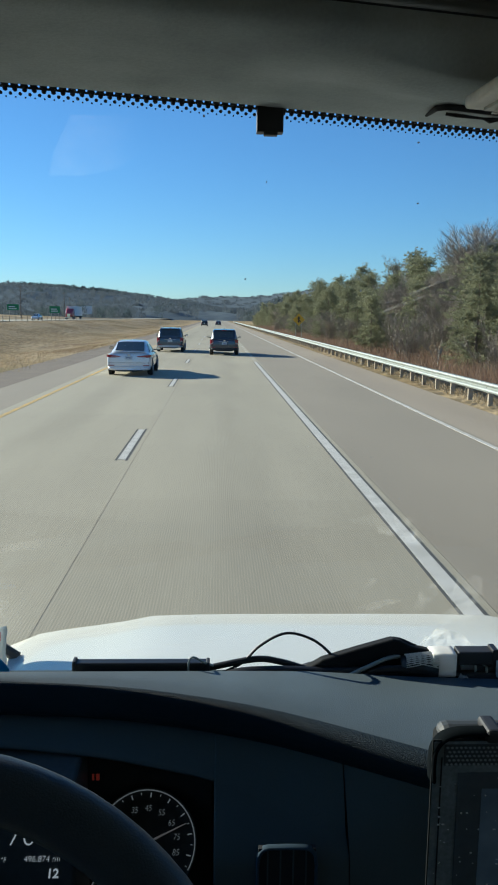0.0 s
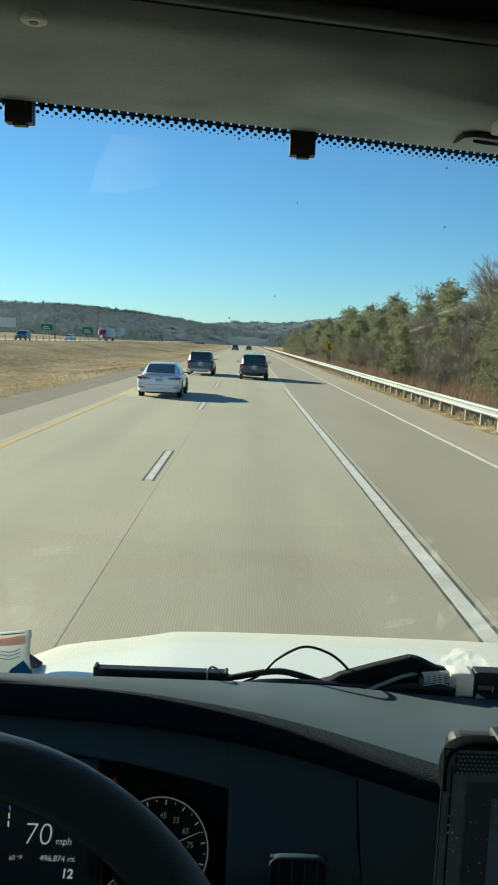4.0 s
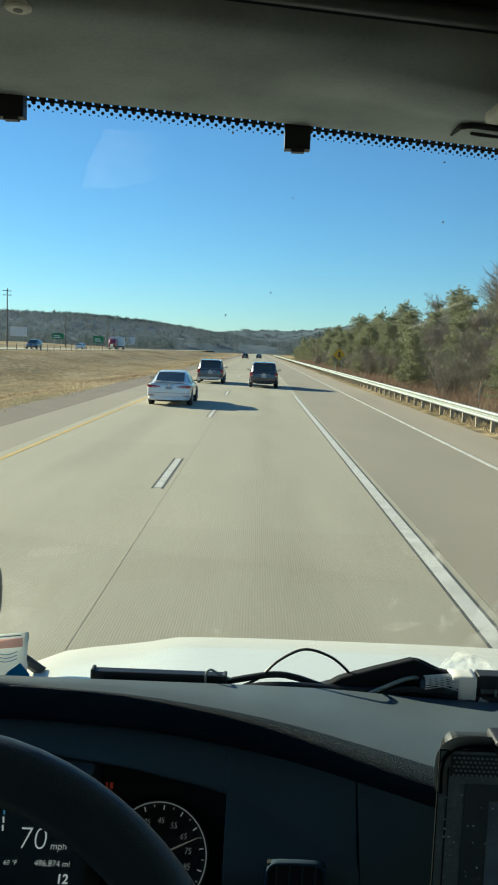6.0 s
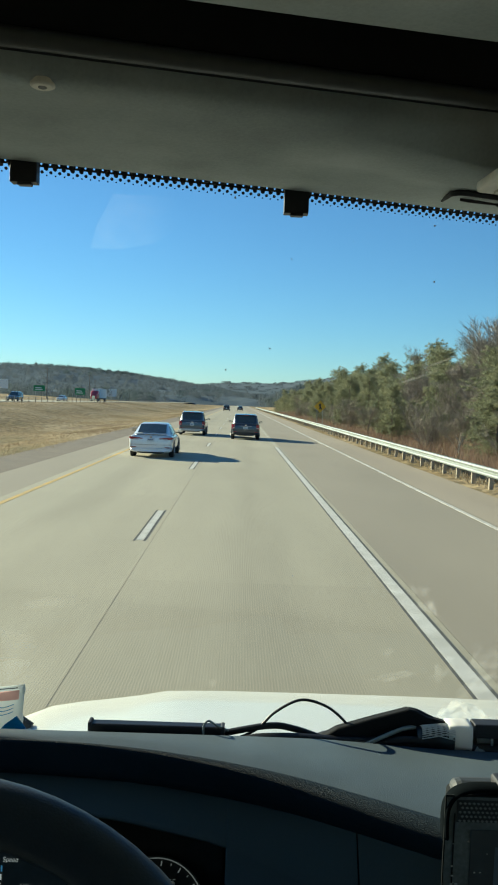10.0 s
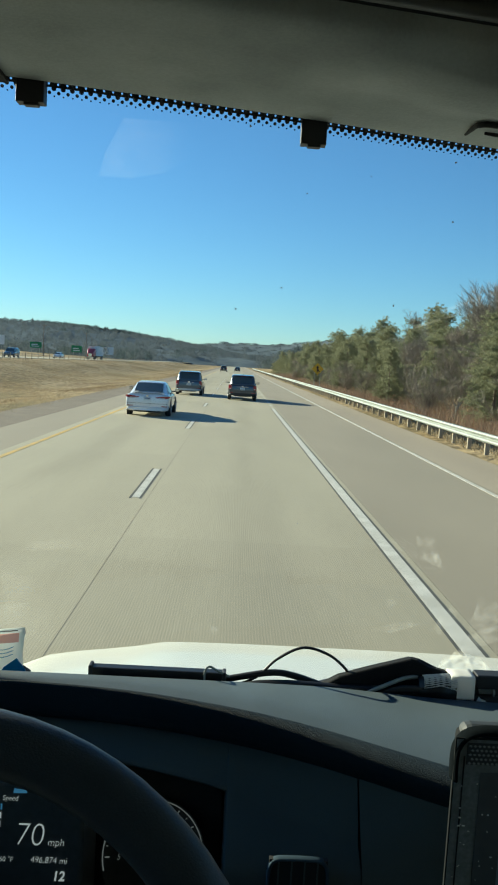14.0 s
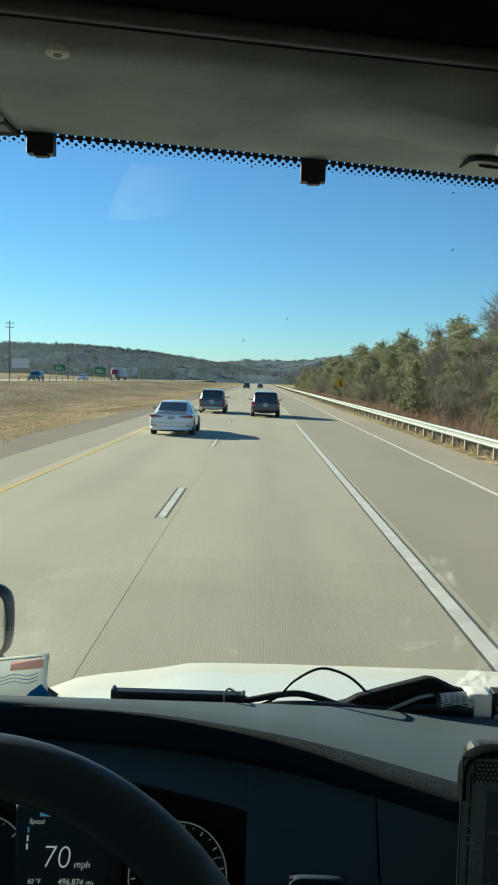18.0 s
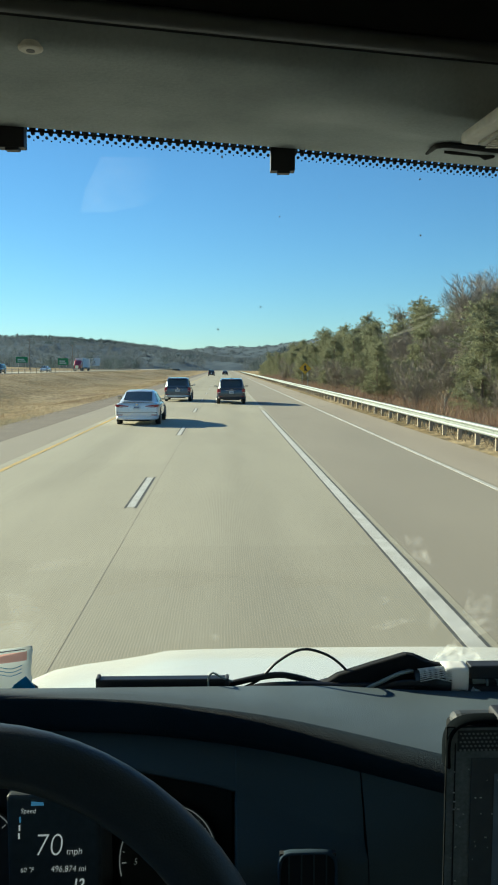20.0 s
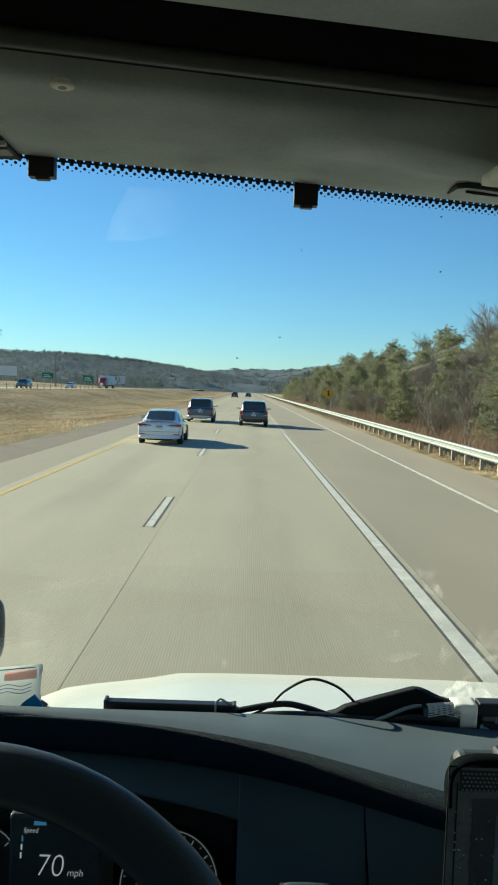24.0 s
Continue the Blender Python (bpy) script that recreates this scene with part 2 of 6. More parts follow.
# ---- mesh helpers ----
def part(name, bm, mat, parent=None, label="", smooth=False, bevel=0.0):
    me = bpy.data.meshes.new(name)
    bmesh.ops.recalc_face_normals(bm, faces=bm.faces)
    bm.to_mesh(me)
    bm.free()
    for m in mat if isinstance(mat, (list, tuple)) else [mat]:
        me.materials.append(m)
    if smooth:
        me.polygons.foreach_set("use_smooth", [True] * len(me.polygons))
    ob = new(name, me)
    if parent:
        ob.parent = parent
    if label:
        ob["label"] = label
    if bevel:
        bv = ob.modifiers.new("bevel", "BEVEL")
        bv.width, bv.segments, bv.limit_method, bv.angle_limit = bevel, 3, "ANGLE", radians(35)
        if smooth:
            ob.modifiers.new("normals", "WEIGHTED_NORMAL")
    return ob


def soup(name, verts, faces, mat, parent=None, label="", smooth=False):
    me = bpy.data.meshes.new(name)
    me.from_pydata(verts, [], faces)
    me.materials.append(mat)
    if smooth:
        me.polygons.foreach_set("use_smooth", [True] * len(me.polygons))
    ob = new(name, me)
    if parent:
        ob.parent = parent
    if label:
        ob["label"] = label
    return ob


def empty(name, place=(0, 0, 0), yaw=0.0):
    ob = new(name)
    ob.empty_display_size = 0.1
    ob.matrix_basis = pose(*place, 0, 0, yaw)
    return ob


def box(bm, lo, hi):
    c = [(a + b) / 2 for a, b in zip(lo, hi)]
    d = [b - a for a, b in zip(lo, hi)]
    bmesh.ops.create_cube(bm, size=1, matrix=Matrix.Translation(c) @ Matrix.Diagonal((*d, 1)))
    return bm


def boxed(lo, hi):
    return box(bmesh.new(), lo, hi)


def rings(bm, loops, closed=True, caps=True):
    """Skin a row of rings that have the same number of points."""
    vs = [[bm.verts.new(p) for p in loop] for loop in loops]
    n = len(vs[0])
    for a, b in zip(vs, vs[1:]):
        for i in range(n if closed else n - 1):
            bm.faces.new((a[i], a[(i + 1) % n], b[(i + 1) % n], b[i]))
    if caps and closed:
        bm.faces.new(vs[0][::-1])
        bm.faces.new(vs[-1])
    return bm


def tube(bm, pts, radius, sides=8, caps=True):
    """A round bar along points; radius a number or one for each point."""
    pts = [Vector(p) for p in pts]
    rs = radius if isinstance(radius, (list, tuple)) else [radius] * len(pts)
    loops, side = [], None
    for i, p in enumerate(pts):
        d = (pts[min(i + 1, len(pts) - 1)] - pts[max(i - 1, 0)]).normalized()
        if side is None:
            side = d.cross(Vector((0, 0, 1)))
            side = side.normalized() if side.length > 1e-3 else Vector((1, 0, 0))
        side = (side - d * side.dot(d)).normalized()
        up = d.cross(side)
        loops.append([p + rs[i] * (math.cos(a) * side + math.sin(a) * up) for a in (math.tau * k / sides for k in range(sides))])
    return rings(bm, loops, True, caps)


def glide(pts, steps=6):
    """A smooth line through points."""
    pts = [Vector(p) for p in pts]
    out = []
    for i in range(len(pts) - 1):
        p0, p1, p2, p3 = pts[max(i - 1, 0)], pts[i], pts[i + 1], pts[min(i + 2, len(pts) - 1)]
        for k in range(steps):
            t = k / steps
            out.append(0.5 * (2 * p1 + (p2 - p0) * t + (2 * p0 - 5 * p1 + 4 * p2 - p3) * t * t + (3 * p1 - p0 - 3 * p2 + p3) * t ** 3))
    return out + [pts[-1]]


def poly(bm, pts, thick=(0, 0, 0)):
    """A flat panel with thickness."""
    a = [bm.verts.new(p) for p in pts]
    b = [bm.verts.new(Vector(p) + Vector(thick)) for p in pts]
    n = len(a)
    bm.faces.new(a)
    bm.faces.new(b[::-1])
    for i in range(n):
        bm.faces.new((a[i], b[i], b[(i + 1) % n], a[(i + 1) % n]))
    return bm


def superring(cx, cz, w, h, y, n=24, k=4.0):
    """An upright rounded-box ring at y."""
    out = []
    for i in range(n):
        a = math.tau * i / n
        c, s = math.cos(a), math.sin(a)
        out.append((cx + w * math.copysign(abs(c) ** (2 / k), c), y, cz + h * math.copysign(abs(s) ** (2 / k), s)))
    return out


def lathe_x(bm, profile, sides=20):
    """Turn (x, r) pairs round the x axis."""
    return rings(bm, [[(x, r * math.cos(a), r * math.sin(a)) for a in (math.tau * k / sides for k in range(sides))] for x, r in profile])


def text(body, size, mat, m, parent, name="lettering", weight=-0.018):
    cu = bpy.data.curves.new(name, "FONT")
    cu.body, cu.size, cu.extrude, cu.offset = body, size, 0.0002, weight * size
    tmp = bpy.data.objects.new(name, cu)
    scene.collection.objects.link(tmp)
    me = bpy.data.meshes.new_from_object(tmp.evaluated_get(bpy.context.evaluated_depsgraph_get()))
    bpy.data.objects.remove(tmp)
    me.materials.clear()
    me.materials.append(mat)
    me.transform(Matrix(((0.86, 0.13, 0, 0), (0, 1, 0, 0), (0, 0, 1, 0), (0, 0, 0, 1))))
    ob = new(name, me)
    ob.parent = parent
    ob.matrix_basis = m
    return ob


def lerp(x, table):
    for (x0, y0), (x1, y1) in zip(table, table[1:]):
        if x <= x1:
            return y0 + (y1 - y0) * max(0.0, (x - x0) / (x1 - x0))
    return table[-1][1]


def ease(x, a, b):
    t = min(1.0, max(0.0, (x - a) / (b - a)))
    return t * t * (3 - 2 * t)


# ---- the land ----
RIDGE = [(-3000, 48), (-900, 46), (-520, 43), (-400, 43), (-290, 42), (-180, 35), (-96, 24), (-43, 17), (10, 7), (120, 4), (3000, 4)]
BACK = [(-3000, 46), (-200, 30), (-90, 31), (-40, 40), (60, 46), (200, 43), (420, 46), (3000, 54)]


def land(x, y):
    """Height of the ground."""
    bumps = noise.noise((x * 0.05, y * 0.035, 0.0)) * 0.34 + noise.noise((x * 0.18, y * 0.12, 3.0)) * 0.13
    if x < -7.4:
        z = -0.06 - 0.75 * ease(-x, 8.5, 16) + 2.05 * ease(-x, 17, 35)
        z += bumps * ease(-x, 8.5, 14) * (1 - ease(-x, 32, 36) * (1 - ease(-x, 54, 70)))
        z += 1.4 * ease(-x, 56, 120)
    elif x > 7.6:
        z = 0.06 - 0.87 * ease(x, 8.6, 12.5) + 3.2 * ease(x, 13, 34) + bumps * ease(x, 9, 14)
    else:
        z = -0.14
    z = -0.14 + (z + 0.14) * (1 - ease(y, 420, 640))
    fold = 7 * noise.noise((x * 0.0085, y * 0.0055, 1.0)) + 4 * noise.noise((x * 0.02, y * 0.013, 6.0))
    z += (lerp(x, RIDGE) + fold * ease(-x, 20, 120) * (1 - ease(y, 1150, 1300))) * ease(y, 640, 1320) * (1 - 0.7 * ease(y, 1420, 1800))
    z += lerp(x, BACK) * ease(y, 1350, 2150)
    z += 22 * ease(x, 60, 260) * ease(y, 150, 700)
    return z


def spread_axis(near, far, step, grow):
    out, v, s = [], 0.0, step
    while v < far:
        out.append(v)
        if v > near:
            s *= grow
        v += s
    return out + [far]


def build_ground():
    xs = [-x for x in spread_axis(60, 3500, 1.6, 1.13)[:0:-1]] + spread_axis(45, 3500, 1.6, 1.13)
    ys = [-y for y in spread_axis(30, 900, 5, 1.3)[:0:-1]] + spread_axis(160, 4200, 2.5, 1.045)
    verts = [(x, y, land(x, y)) for y in ys for x in xs]
    w = len(xs)
    faces = [(j * w + i, j * w + i + 1, (j + 1) * w + i + 1, (j + 1) * w + i) for j in range(len(ys) - 1) for i in range(w - 1)]
    m = bpy.data.materials.new("dry_meadow")
    m.use_nodes = True
    n, l = m.node_tree.nodes, m.node_tree.links
    tc = n.new("ShaderNodeTexCoord")

    def noisy(scale, stretch, detail=5):
        mp, t = n.new("ShaderNodeMapping"), n.new("ShaderNodeTexNoise")
        mp.inputs["Scale"].default_value = stretch
        t.inputs["Scale"].default_value, t.inputs["Detail"].default_value = scale, detail
        l.new(tc.outputs["Object"], mp.inputs["Vector"])
        l.new(mp.outputs["Vector"], t.inputs["Vector"])
        return t.outputs["Fac"]

    def ramp(fac, stops):
        r = n.new("ShaderNodeValToRGB")
        while len(r.color_ramp.elements) < len(stops):
            r.color_ramp.elements.new(0.5)
        for e, (p, c) in zip(r.color_ramp.elements, stops):
            e.position, e.color = p, (*c, 1)
        l.new(fac, r.inputs["Fac"])
        return r.outputs["Color"]
    a = ramp(noisy(0.11, (1, 0.35, 1)), [(0.30, (0.175, 0.155, 0.088)), (0.45, (0.285, 0.215, 0.125)), (0.56, (0.370, 0.300, 0.198)), (0.70, (0.19, 0.132, 0.092))])
    b = ramp(noisy(2.2, (1, 0.5, 1)), [(0.35, (0.62, 0.60, 0.52)), (0.65, (1.25, 1.2, 1.1))])
    mx = n.new("ShaderNodeMix")
    mx.data_type, mx.blend_type = "RGBA", "MULTIPLY"
    mx.inputs["Factor"].default_value = 1.0
    l.new(a, mx.inputs["A"])
    l.new(b, mx.inputs["B"])
    bs = n["Principled BSDF"]
    l.new(mx.outputs["Result"], bs.inputs["Base Color"])
    bs.inputs["Roughness"].default_value, bs.inputs["Specular IOR Level"].default_value = 1.0, 0.1
    bp = n.new("ShaderNodeBump")
    bp.inputs["Strength"].default_value, bp.inputs["Distance"].default_value = 0.8, 0.25
    l.new(noisy(1.6, (1, 0.6, 1), 6), bp.inputs["Height"])
    l.new(bp.outputs["Normal"], bs.inputs["Normal"])
    g = soup("ground", verts, faces, m, smooth=True)
    tagged(g, "dry tan and olive meadow grass over gently rolling land", "ground", kind="structure")


build_ground()


# ---- the roads ----
def slab(name, x0, x1, y0, y1, z, mat, label, thick=0.2):
    ob = part(name, boxed((x0, y0, z - thick), (x1, y1, z)), mat)
    return tagged(ob, label, "road", kind="structure")


road = slab("road", -5.62, 2.36, 96, 1150, 0.0, M["concrete"], "sunlit tan tined concrete motorway lanes with joints")
part("road_bed", boxed((-5.62, -300, -0.22), (2.36, 96, -0.003)), M["joint"], road)
part("road_behind", boxed((-5.62, -300, -0.2), (2.36, -4.0, 0.0)), M["concrete"], road)
slab("road_ramp_lane", 2.365, 5.62, -300, 1150, -0.003, M["asphalt"], "grey worn asphalt merging lane beside the concrete")
slab("road_shoulder_right", 5.625, 7.55, -300, 1150, -0.012, M["shoulder"], "tan dusty paved shoulder under the guardrail")
slab("road_shoulder_left", -7.35, -5.625, -300, 1150, -0.012, M["asphalt"], "grey asphalt shoulder beside the yellow line")
slab("road_edge_gravel", -9.4, -7.355, -300, 1150, -0.04, M["gravel"], "dark brown gravel verge along the shoulder")
far_way = part("road_opposite", boxed((-49.5, -300, 1.0), (-37.5, 1150, 1.32)), M["concrete"])
tagged(far_way, "pale concrete opposite carriageway across the median", "road", kind="structure")


def stripe(name, x, w, y0, y1, mat, z=0.004, parent=road):
    return part(name, boxed((x - w / 2, y0, z - 0.006), (x + w / 2, y1, z)), mat, parent)


stripe("edge_line", -5.30, 0.13, -300, 1100, M["yellow_line"])
stripe("edge_line", 5.45, 0.11, -300, 1100, M["white_line"], 0.003)
stripe("lane_line", 2.15, 0.17, -200, 46, M["white_line"])
for side in (-0.105, 0.105):
    stripe("line_border", 2.15 + side, 0.035, -200, 46, M["black_line"], 0.003)
for k in range(28):
    stripe("lane_dot", 2.17, 0.18, 49 + 3.66 * k, 49.9 + 3.66 * k, M["white_line"])
for k in range(-3, 24):
    y = 13.8 + 15.24 * k
    stripe("lane_dash", -1.68, 0.13, y, y + 3.81, M["white_line"])
    if k < 10:
        for side in (-0.09, 0.09):
            stripe("line_border", -1.68 + side, 0.04, y - 0.1, y + 3.9, M["black_line"], 0.003)


stripe("joint_line", -1.473, 0.005, -4.0, 94, material("dark_joint_line", (0.23, 0.20, 0.158), rough=0.9, scale=1.5, fine=12), 0.0012)


# ---- vehicles on the road ----
def paint(name, base, rough=0.25):
    return material(name, base, tuple(c * 0.9 for c in base), rough=rough, metal=0.25, coat=1.0, scale=1.5, fine=300, fine_amount=0.05)


M["car_glass"] = material("tinted_car_glass", (0.055, 0.072, 0.078), rough=0.03, spec=0.8, fine_amount=0.05)
M["tyre"] = material("black_tyre", (0.02, 0.02, 0.02), rough=0.85, fine=30)
M["rim"] = material("grey_alloy", (0.45, 0.46, 0.47), rough=0.3, metal=0.9)
M["trim"] = material("black_plastic_trim", (0.025, 0.026, 0.028), rough=0.55)
M["tail"] = material("red_tail_lamp", (0.32, 0.012, 0.035), (0.22, 0.008, 0.025), rough=0.12, coat=1.0)
M["plate"] = material("white_number_plate", (0.62, 0.66, 0.68), rough=0.4)
M["plate_bar"] = material("plate_bars", (0.10, 0.13, 0.25), rough=0.5)
M["silver"] = material("silver_trim", (0.55, 0.56, 0.56), rough=0.3, metal=0.7)
M["chrome"] = material("chrome", (0.75, 0.75, 0.75), rough=0.1, metal=1.0)


def wheel(car, x, y, r, side):
    t = part("wheel", lathe_x(bmesh.new(), [(-0.11, r * 0.6), (-0.11, r * 0.9), (-0.075, r), (0.075, r), (0.11, r * 0.9), (0.11, r * 0.6)], 28), M["tyre"], car)
    t.location = (x, y, r)
    bm = bmesh.new()
    o = 0.112 * side
    for k in range(5):
        a = math.tau * k / 5
        tube(bm, [(o, 0, 0), (o, 0.60 * r * math.cos(a), 0.60 * r * math.sin(a))], 0.035, 6)
    lathe_x(bm, [(o - 0.02, r * 0.56), (o - 0.02, r * 0.64), (o + 0.004 * side, r * 0.64), (o + 0.004 * side, r * 0.58)], 28)
    part("rim", bm, M["rim"], t)


def car(name, place, body_paint, kind, label, yaw=0.0, light_bumper=False):
    """Rear bumper at y = 0, nose towards +y."""
    root = empty(name, place, yaw)
    tagged(root, label, "car")
    suv = kind == "suv"
    L, W, belt, roof = (4.78, 0.945, 1.06, 1.70) if suv else (4.88, 0.92, 0.98, 1.44)
    lo = 0.30 if suv else 0.22
    st = [(0.0, 0.74, lo + 0.16, belt - 0.14), (0.03, 0.86, lo + 0.05, belt - 0.05), (0.12, 0.915, lo + 0.02, belt - 0.01), (0.5, W - 0.005, lo, belt),
          (1.2, W, lo, belt), (2.4, W, lo, belt - 0.01), (3.3, W - 0.005, lo, belt - 0.03), (4.1, W - 0.03, lo, belt - 0.12),
          (L - 0.25, W - 0.10, lo + 0.03, belt - 0.22), (L - 0.05, W - 0.24, lo + 0.08, belt - 0.33), (L, W - 0.35, lo + 0.13, belt - 0.42)]
    part("body", rings(bmesh.new(), [superring(0, (a + b) / 2, w, (b - a) / 2, y, 36, 5.0) for y, w, a, b in st]), body_paint, root, smooth=True)
    # the glasshouse: belt and roof corners from tail to cowl
    if suv:
        g = [(0.05, 0.88, 0.70, belt - 0.03, belt + 0.02), (0.30, 0.885, 0.715, belt - 0.05, roof - 0.10), (0.42, 0.885, 0.72, belt - 0.05, roof - 0.03),
             (1.5, 0.89, 0.73, belt - 0.05, roof), (2.4, 0.88, 0.71, belt - 0.06, roof - 0.03), (2.75, 0.875, 0.68, belt - 0.07, roof - 0.10), (3.6, 0.83, 0.72, belt - 0.10, belt - 0.03)]
    else:
        g = [(0.42, 0.80, 0.66, belt - 0.05, belt + 0.01), (1.22, 0.84, 0.60, belt - 0.05, roof - 0.06), (1.42, 0.84, 0.61, belt - 0.05, roof - 0.02),
             (2.0, 0.845, 0.62, belt - 0.06, roof), (2.55, 0.84, 0.60, belt - 0.06, roof - 0.04), (2.75, 0.84, 0.58, belt - 0.07, roof - 0.09), (3.75, 0.80, 0.66, belt - 0.13, belt - 0.05)]
    loops = [[(-wb, y, zb), (-wr - 0.02, y, zt - 0.07 * min(1, (zt - zb) / 0.4)), (-wr + 0.09, y, zt), (0, y, zt + 0.018), (wr - 0.09, y, zt), (wr + 0.02, y, zt - 0.07 * min(1, (zt - zb) / 0.4)), (wb, y, zb)] for y, wb, wr, zb, zt in g]
    part("roof", rings(bmesh.new(), loops), body_paint, root, smooth=True, bevel=0.015)

    def across(i, j, f, u, lift=0.006):
        """A point on the end glass between glasshouse rings i and j: f up the slope, u across."""
        a, b = g[i], g[j]
        wd = a[2] + (b[2] - a[2]) * f
        y, z = a[0] + (b[0] - a[0]) * f, a[4] + (b[4] - a[4]) * f
        nrm = Vector((0, -(b[4] - a[4]), b[0] - a[0])).normalized()
        return Vector((u * (wd - 0.03), y, z + 0.016 * (1 - u * u))) + nrm * lift
    wide = 0.87 if suv else 0.97
    f0, f1 = (0.13, 0.86) if suv else (0.06, 0.93)
    bm = bmesh.new()
    rings(bm, [[across(0, 1, f, u / 6 * wide, 0.022) for u in range(-6, 7)] for f in (f0, (f0 + f1) / 2, f1)], closed=False)
    part("rear_window", bm, M["car_glass"], root, smooth=True)
    n = len(g) - 1
    bm = bmesh.new()
    rings(bm, [[(u / 6 * (g[n - 1][2] + (g[n][2] - g[n - 1][2]) * f), g[n - 1][0] + (g[n][0] - g[n - 1][0]) * f + 0.01, g[n - 1][4] + (g[n][4] - g[n - 1][4]) * f + 0.03) for u in range(-6, 7)] for f in (0.05, 0.5, 0.95)], closed=False)
    part("windscreen", bm, M["car_glass"], root, smooth=True)

    def flank(y, f, s):
        """On the side glass: f up from belt to roof."""
        for a, b in zip(g, g[1:]):
            if y <= b[0] or b is g[-1]:
                k = (y - a[0]) / (b[0] - a[0])
                wb, wr, zb, zt = [a[i] + (b[i] - a[i]) * k for i in (1, 2, 3, 4)]
                zt -= 0.075
                zb = belt - 0.02
                return Vector((s * (wb + (wr + 0.02 - wb) * f + 0.006), y, zb + (zt - zb) * f))
    panes = ((0.55, 1.22, 0.42), (1.30, 2.08, 0.0), (2.16, 3.0, 0.0)) if suv else ((1.0, 1.42, 0.6), (1.48, 2.15, 0.0), (2.22, 3.05, 0.0))
    for s in (-1, 1):
        for a, b, cut in panes:
            bm = bmesh.new()
            fa = 0.90 - cut * 0.4
            fb = 0.90 if b < 2.7 else 0.45
            pts = [flank(a, 0.10, s), flank(b, 0.10, s), flank(b, fb, s), flank((a + b) / 2, 0.90, s), flank(a + cut * 0.3, fa if not suv else 0.90, s)]
            bm.faces.new([bm.verts.new(p) for p in pts])
            part("side_window", bm, M["car_glass"], root)
        # wheels, arches, mirror, door handles
        for y in (0.95, 3.75):
            r = 0.37 if suv else 0.335
            bm = lathe_x(bmesh.new(), [(s * (W - 0.12), r + 0.05), (s * (W + 0.004), r + 0.055), (s * (W + 0.008), r + 0.03), (s * (W + 0.006), 0.05)], 28)
            a = part("wheel_arch", bm, M["trim"], root)
            a.location = (0, y, r)
            wheel(root, s * (W - 0.10), y, r, s)
        bm = bmesh.new()
        rings(bm, [superring(s * (W + 0.13), belt + 0.08, 0.10 * q, 0.07 * q, 2.72 + dy, 14, 3) for dy, q in ((0, 0.85), (0.02, 1.0), (0.08, 0.9), (0.13, 0.5))])
        box(bm, (min(s * (W - 0.1), s * (W + 0.06)), 2.74, belt + 0.0), (max(s * (W - 0.1), s * (W + 0.06)), 2.80, belt + 0.05))
        mir = part("wing_mirror", bm, M["trim"], root, smooth=True)
        part("mirror_glass", rings(bmesh.new(), [superring(s * (W + 0.13), belt + 0.08, 0.085 * q, 0.055 * q, 2.715, 14, 3) for q in (1.0,)] + [superring(s * (W + 0.13), belt + 0.08, 0.085, 0.055, 2.722, 14, 3)]), M["chrome"], mir)
        for y in (1.62, 2.55):
            part("door_handle", boxed((s * (W + 0.004) - 0.012, y - 0.09, belt - 0.16), (s * (W + 0.004) + 0.012, y + 0.09, belt - 0.125)), body_paint, root, bevel=0.008)
        # tail lamps wrap round the corner
        skin = [(0.0, 0.0), (0.70, 0.0), (0.80, 0.012), (0.86, 0.035), (0.90, 0.09), (0.93, 0.22), (0.95, 0.5)]
        x_in, x_out = (0.72, 0.938) if suv else (0.34, 0.915)
        up = [(x_in, belt - 0.06), (0.86, belt - 0.035), (x_out, belt - 0.06)] if suv else [(x_in, belt - 0.165), (0.6, belt - 0.125), (0.86, belt - 0.10), (x_out, belt - 0.11)]
        down = [(x_in, belt - 0.30), (0.86, belt - 0.37), (x_out, belt - 0.27)] if suv else [(x_in, belt - 0.185), (0.6, belt - 0.235), (0.86, belt - 0.215), (x_out, belt - 0.15)]

        def lens_ring(x, a, b, lift):
            y = lerp(x, skin) - lift
            ox = lift * ease(x, 0.80, 0.93)
            zu, zd = lerp(x, up), lerp(x, down)
            return [(s * (x + ox), y, zd + (zu - zd) * a), (s * (x + ox), y, zd + (zu - zd) * b), (s * (x + ox - 0.012), y + 0.05, zd + (zu - zd) * b), (s * (x + ox - 0.012), y + 0.05, zd + (zu - zd) * a)]
        xs_ = [x_in + (x_out - x_in) * q / 12 for q in range(13)]
        lamp = part("tail_lamp", rings(bmesh.new(), [lens_ring(x, 0, 1, 0.018) for x in xs_]), M["tail"], root)
        part("lens_strip", rings(bmesh.new(), [lens_ring(x, 0.12, 0.26 if suv else 0.36, 0.024) for x in xs_[2:9]]), M["plate"], lamp)
        # reflectors and exhausts
        part("reflector", boxed((s * 0.72 - 0.12, -0.012, lo + 0.20), (s * 0.72 + 0.12, 0.03, lo + 0.235)), M["tail"], root, bevel=0.005)
        part("exhaust", tube(bmesh.new(), [(s * 0.58, 0.02, lo + 0.04), (s * 0.58, 0.25, lo + 0.05)], 0.045, 12), M["chrome"], root)
        part("seam", boxed((s * (W + 0.0) - 0.003, 1.26, lo + 0.14), (s * (W + 0.0) + 0.003, 1.268, belt - 0.03)), M["trim"], root)
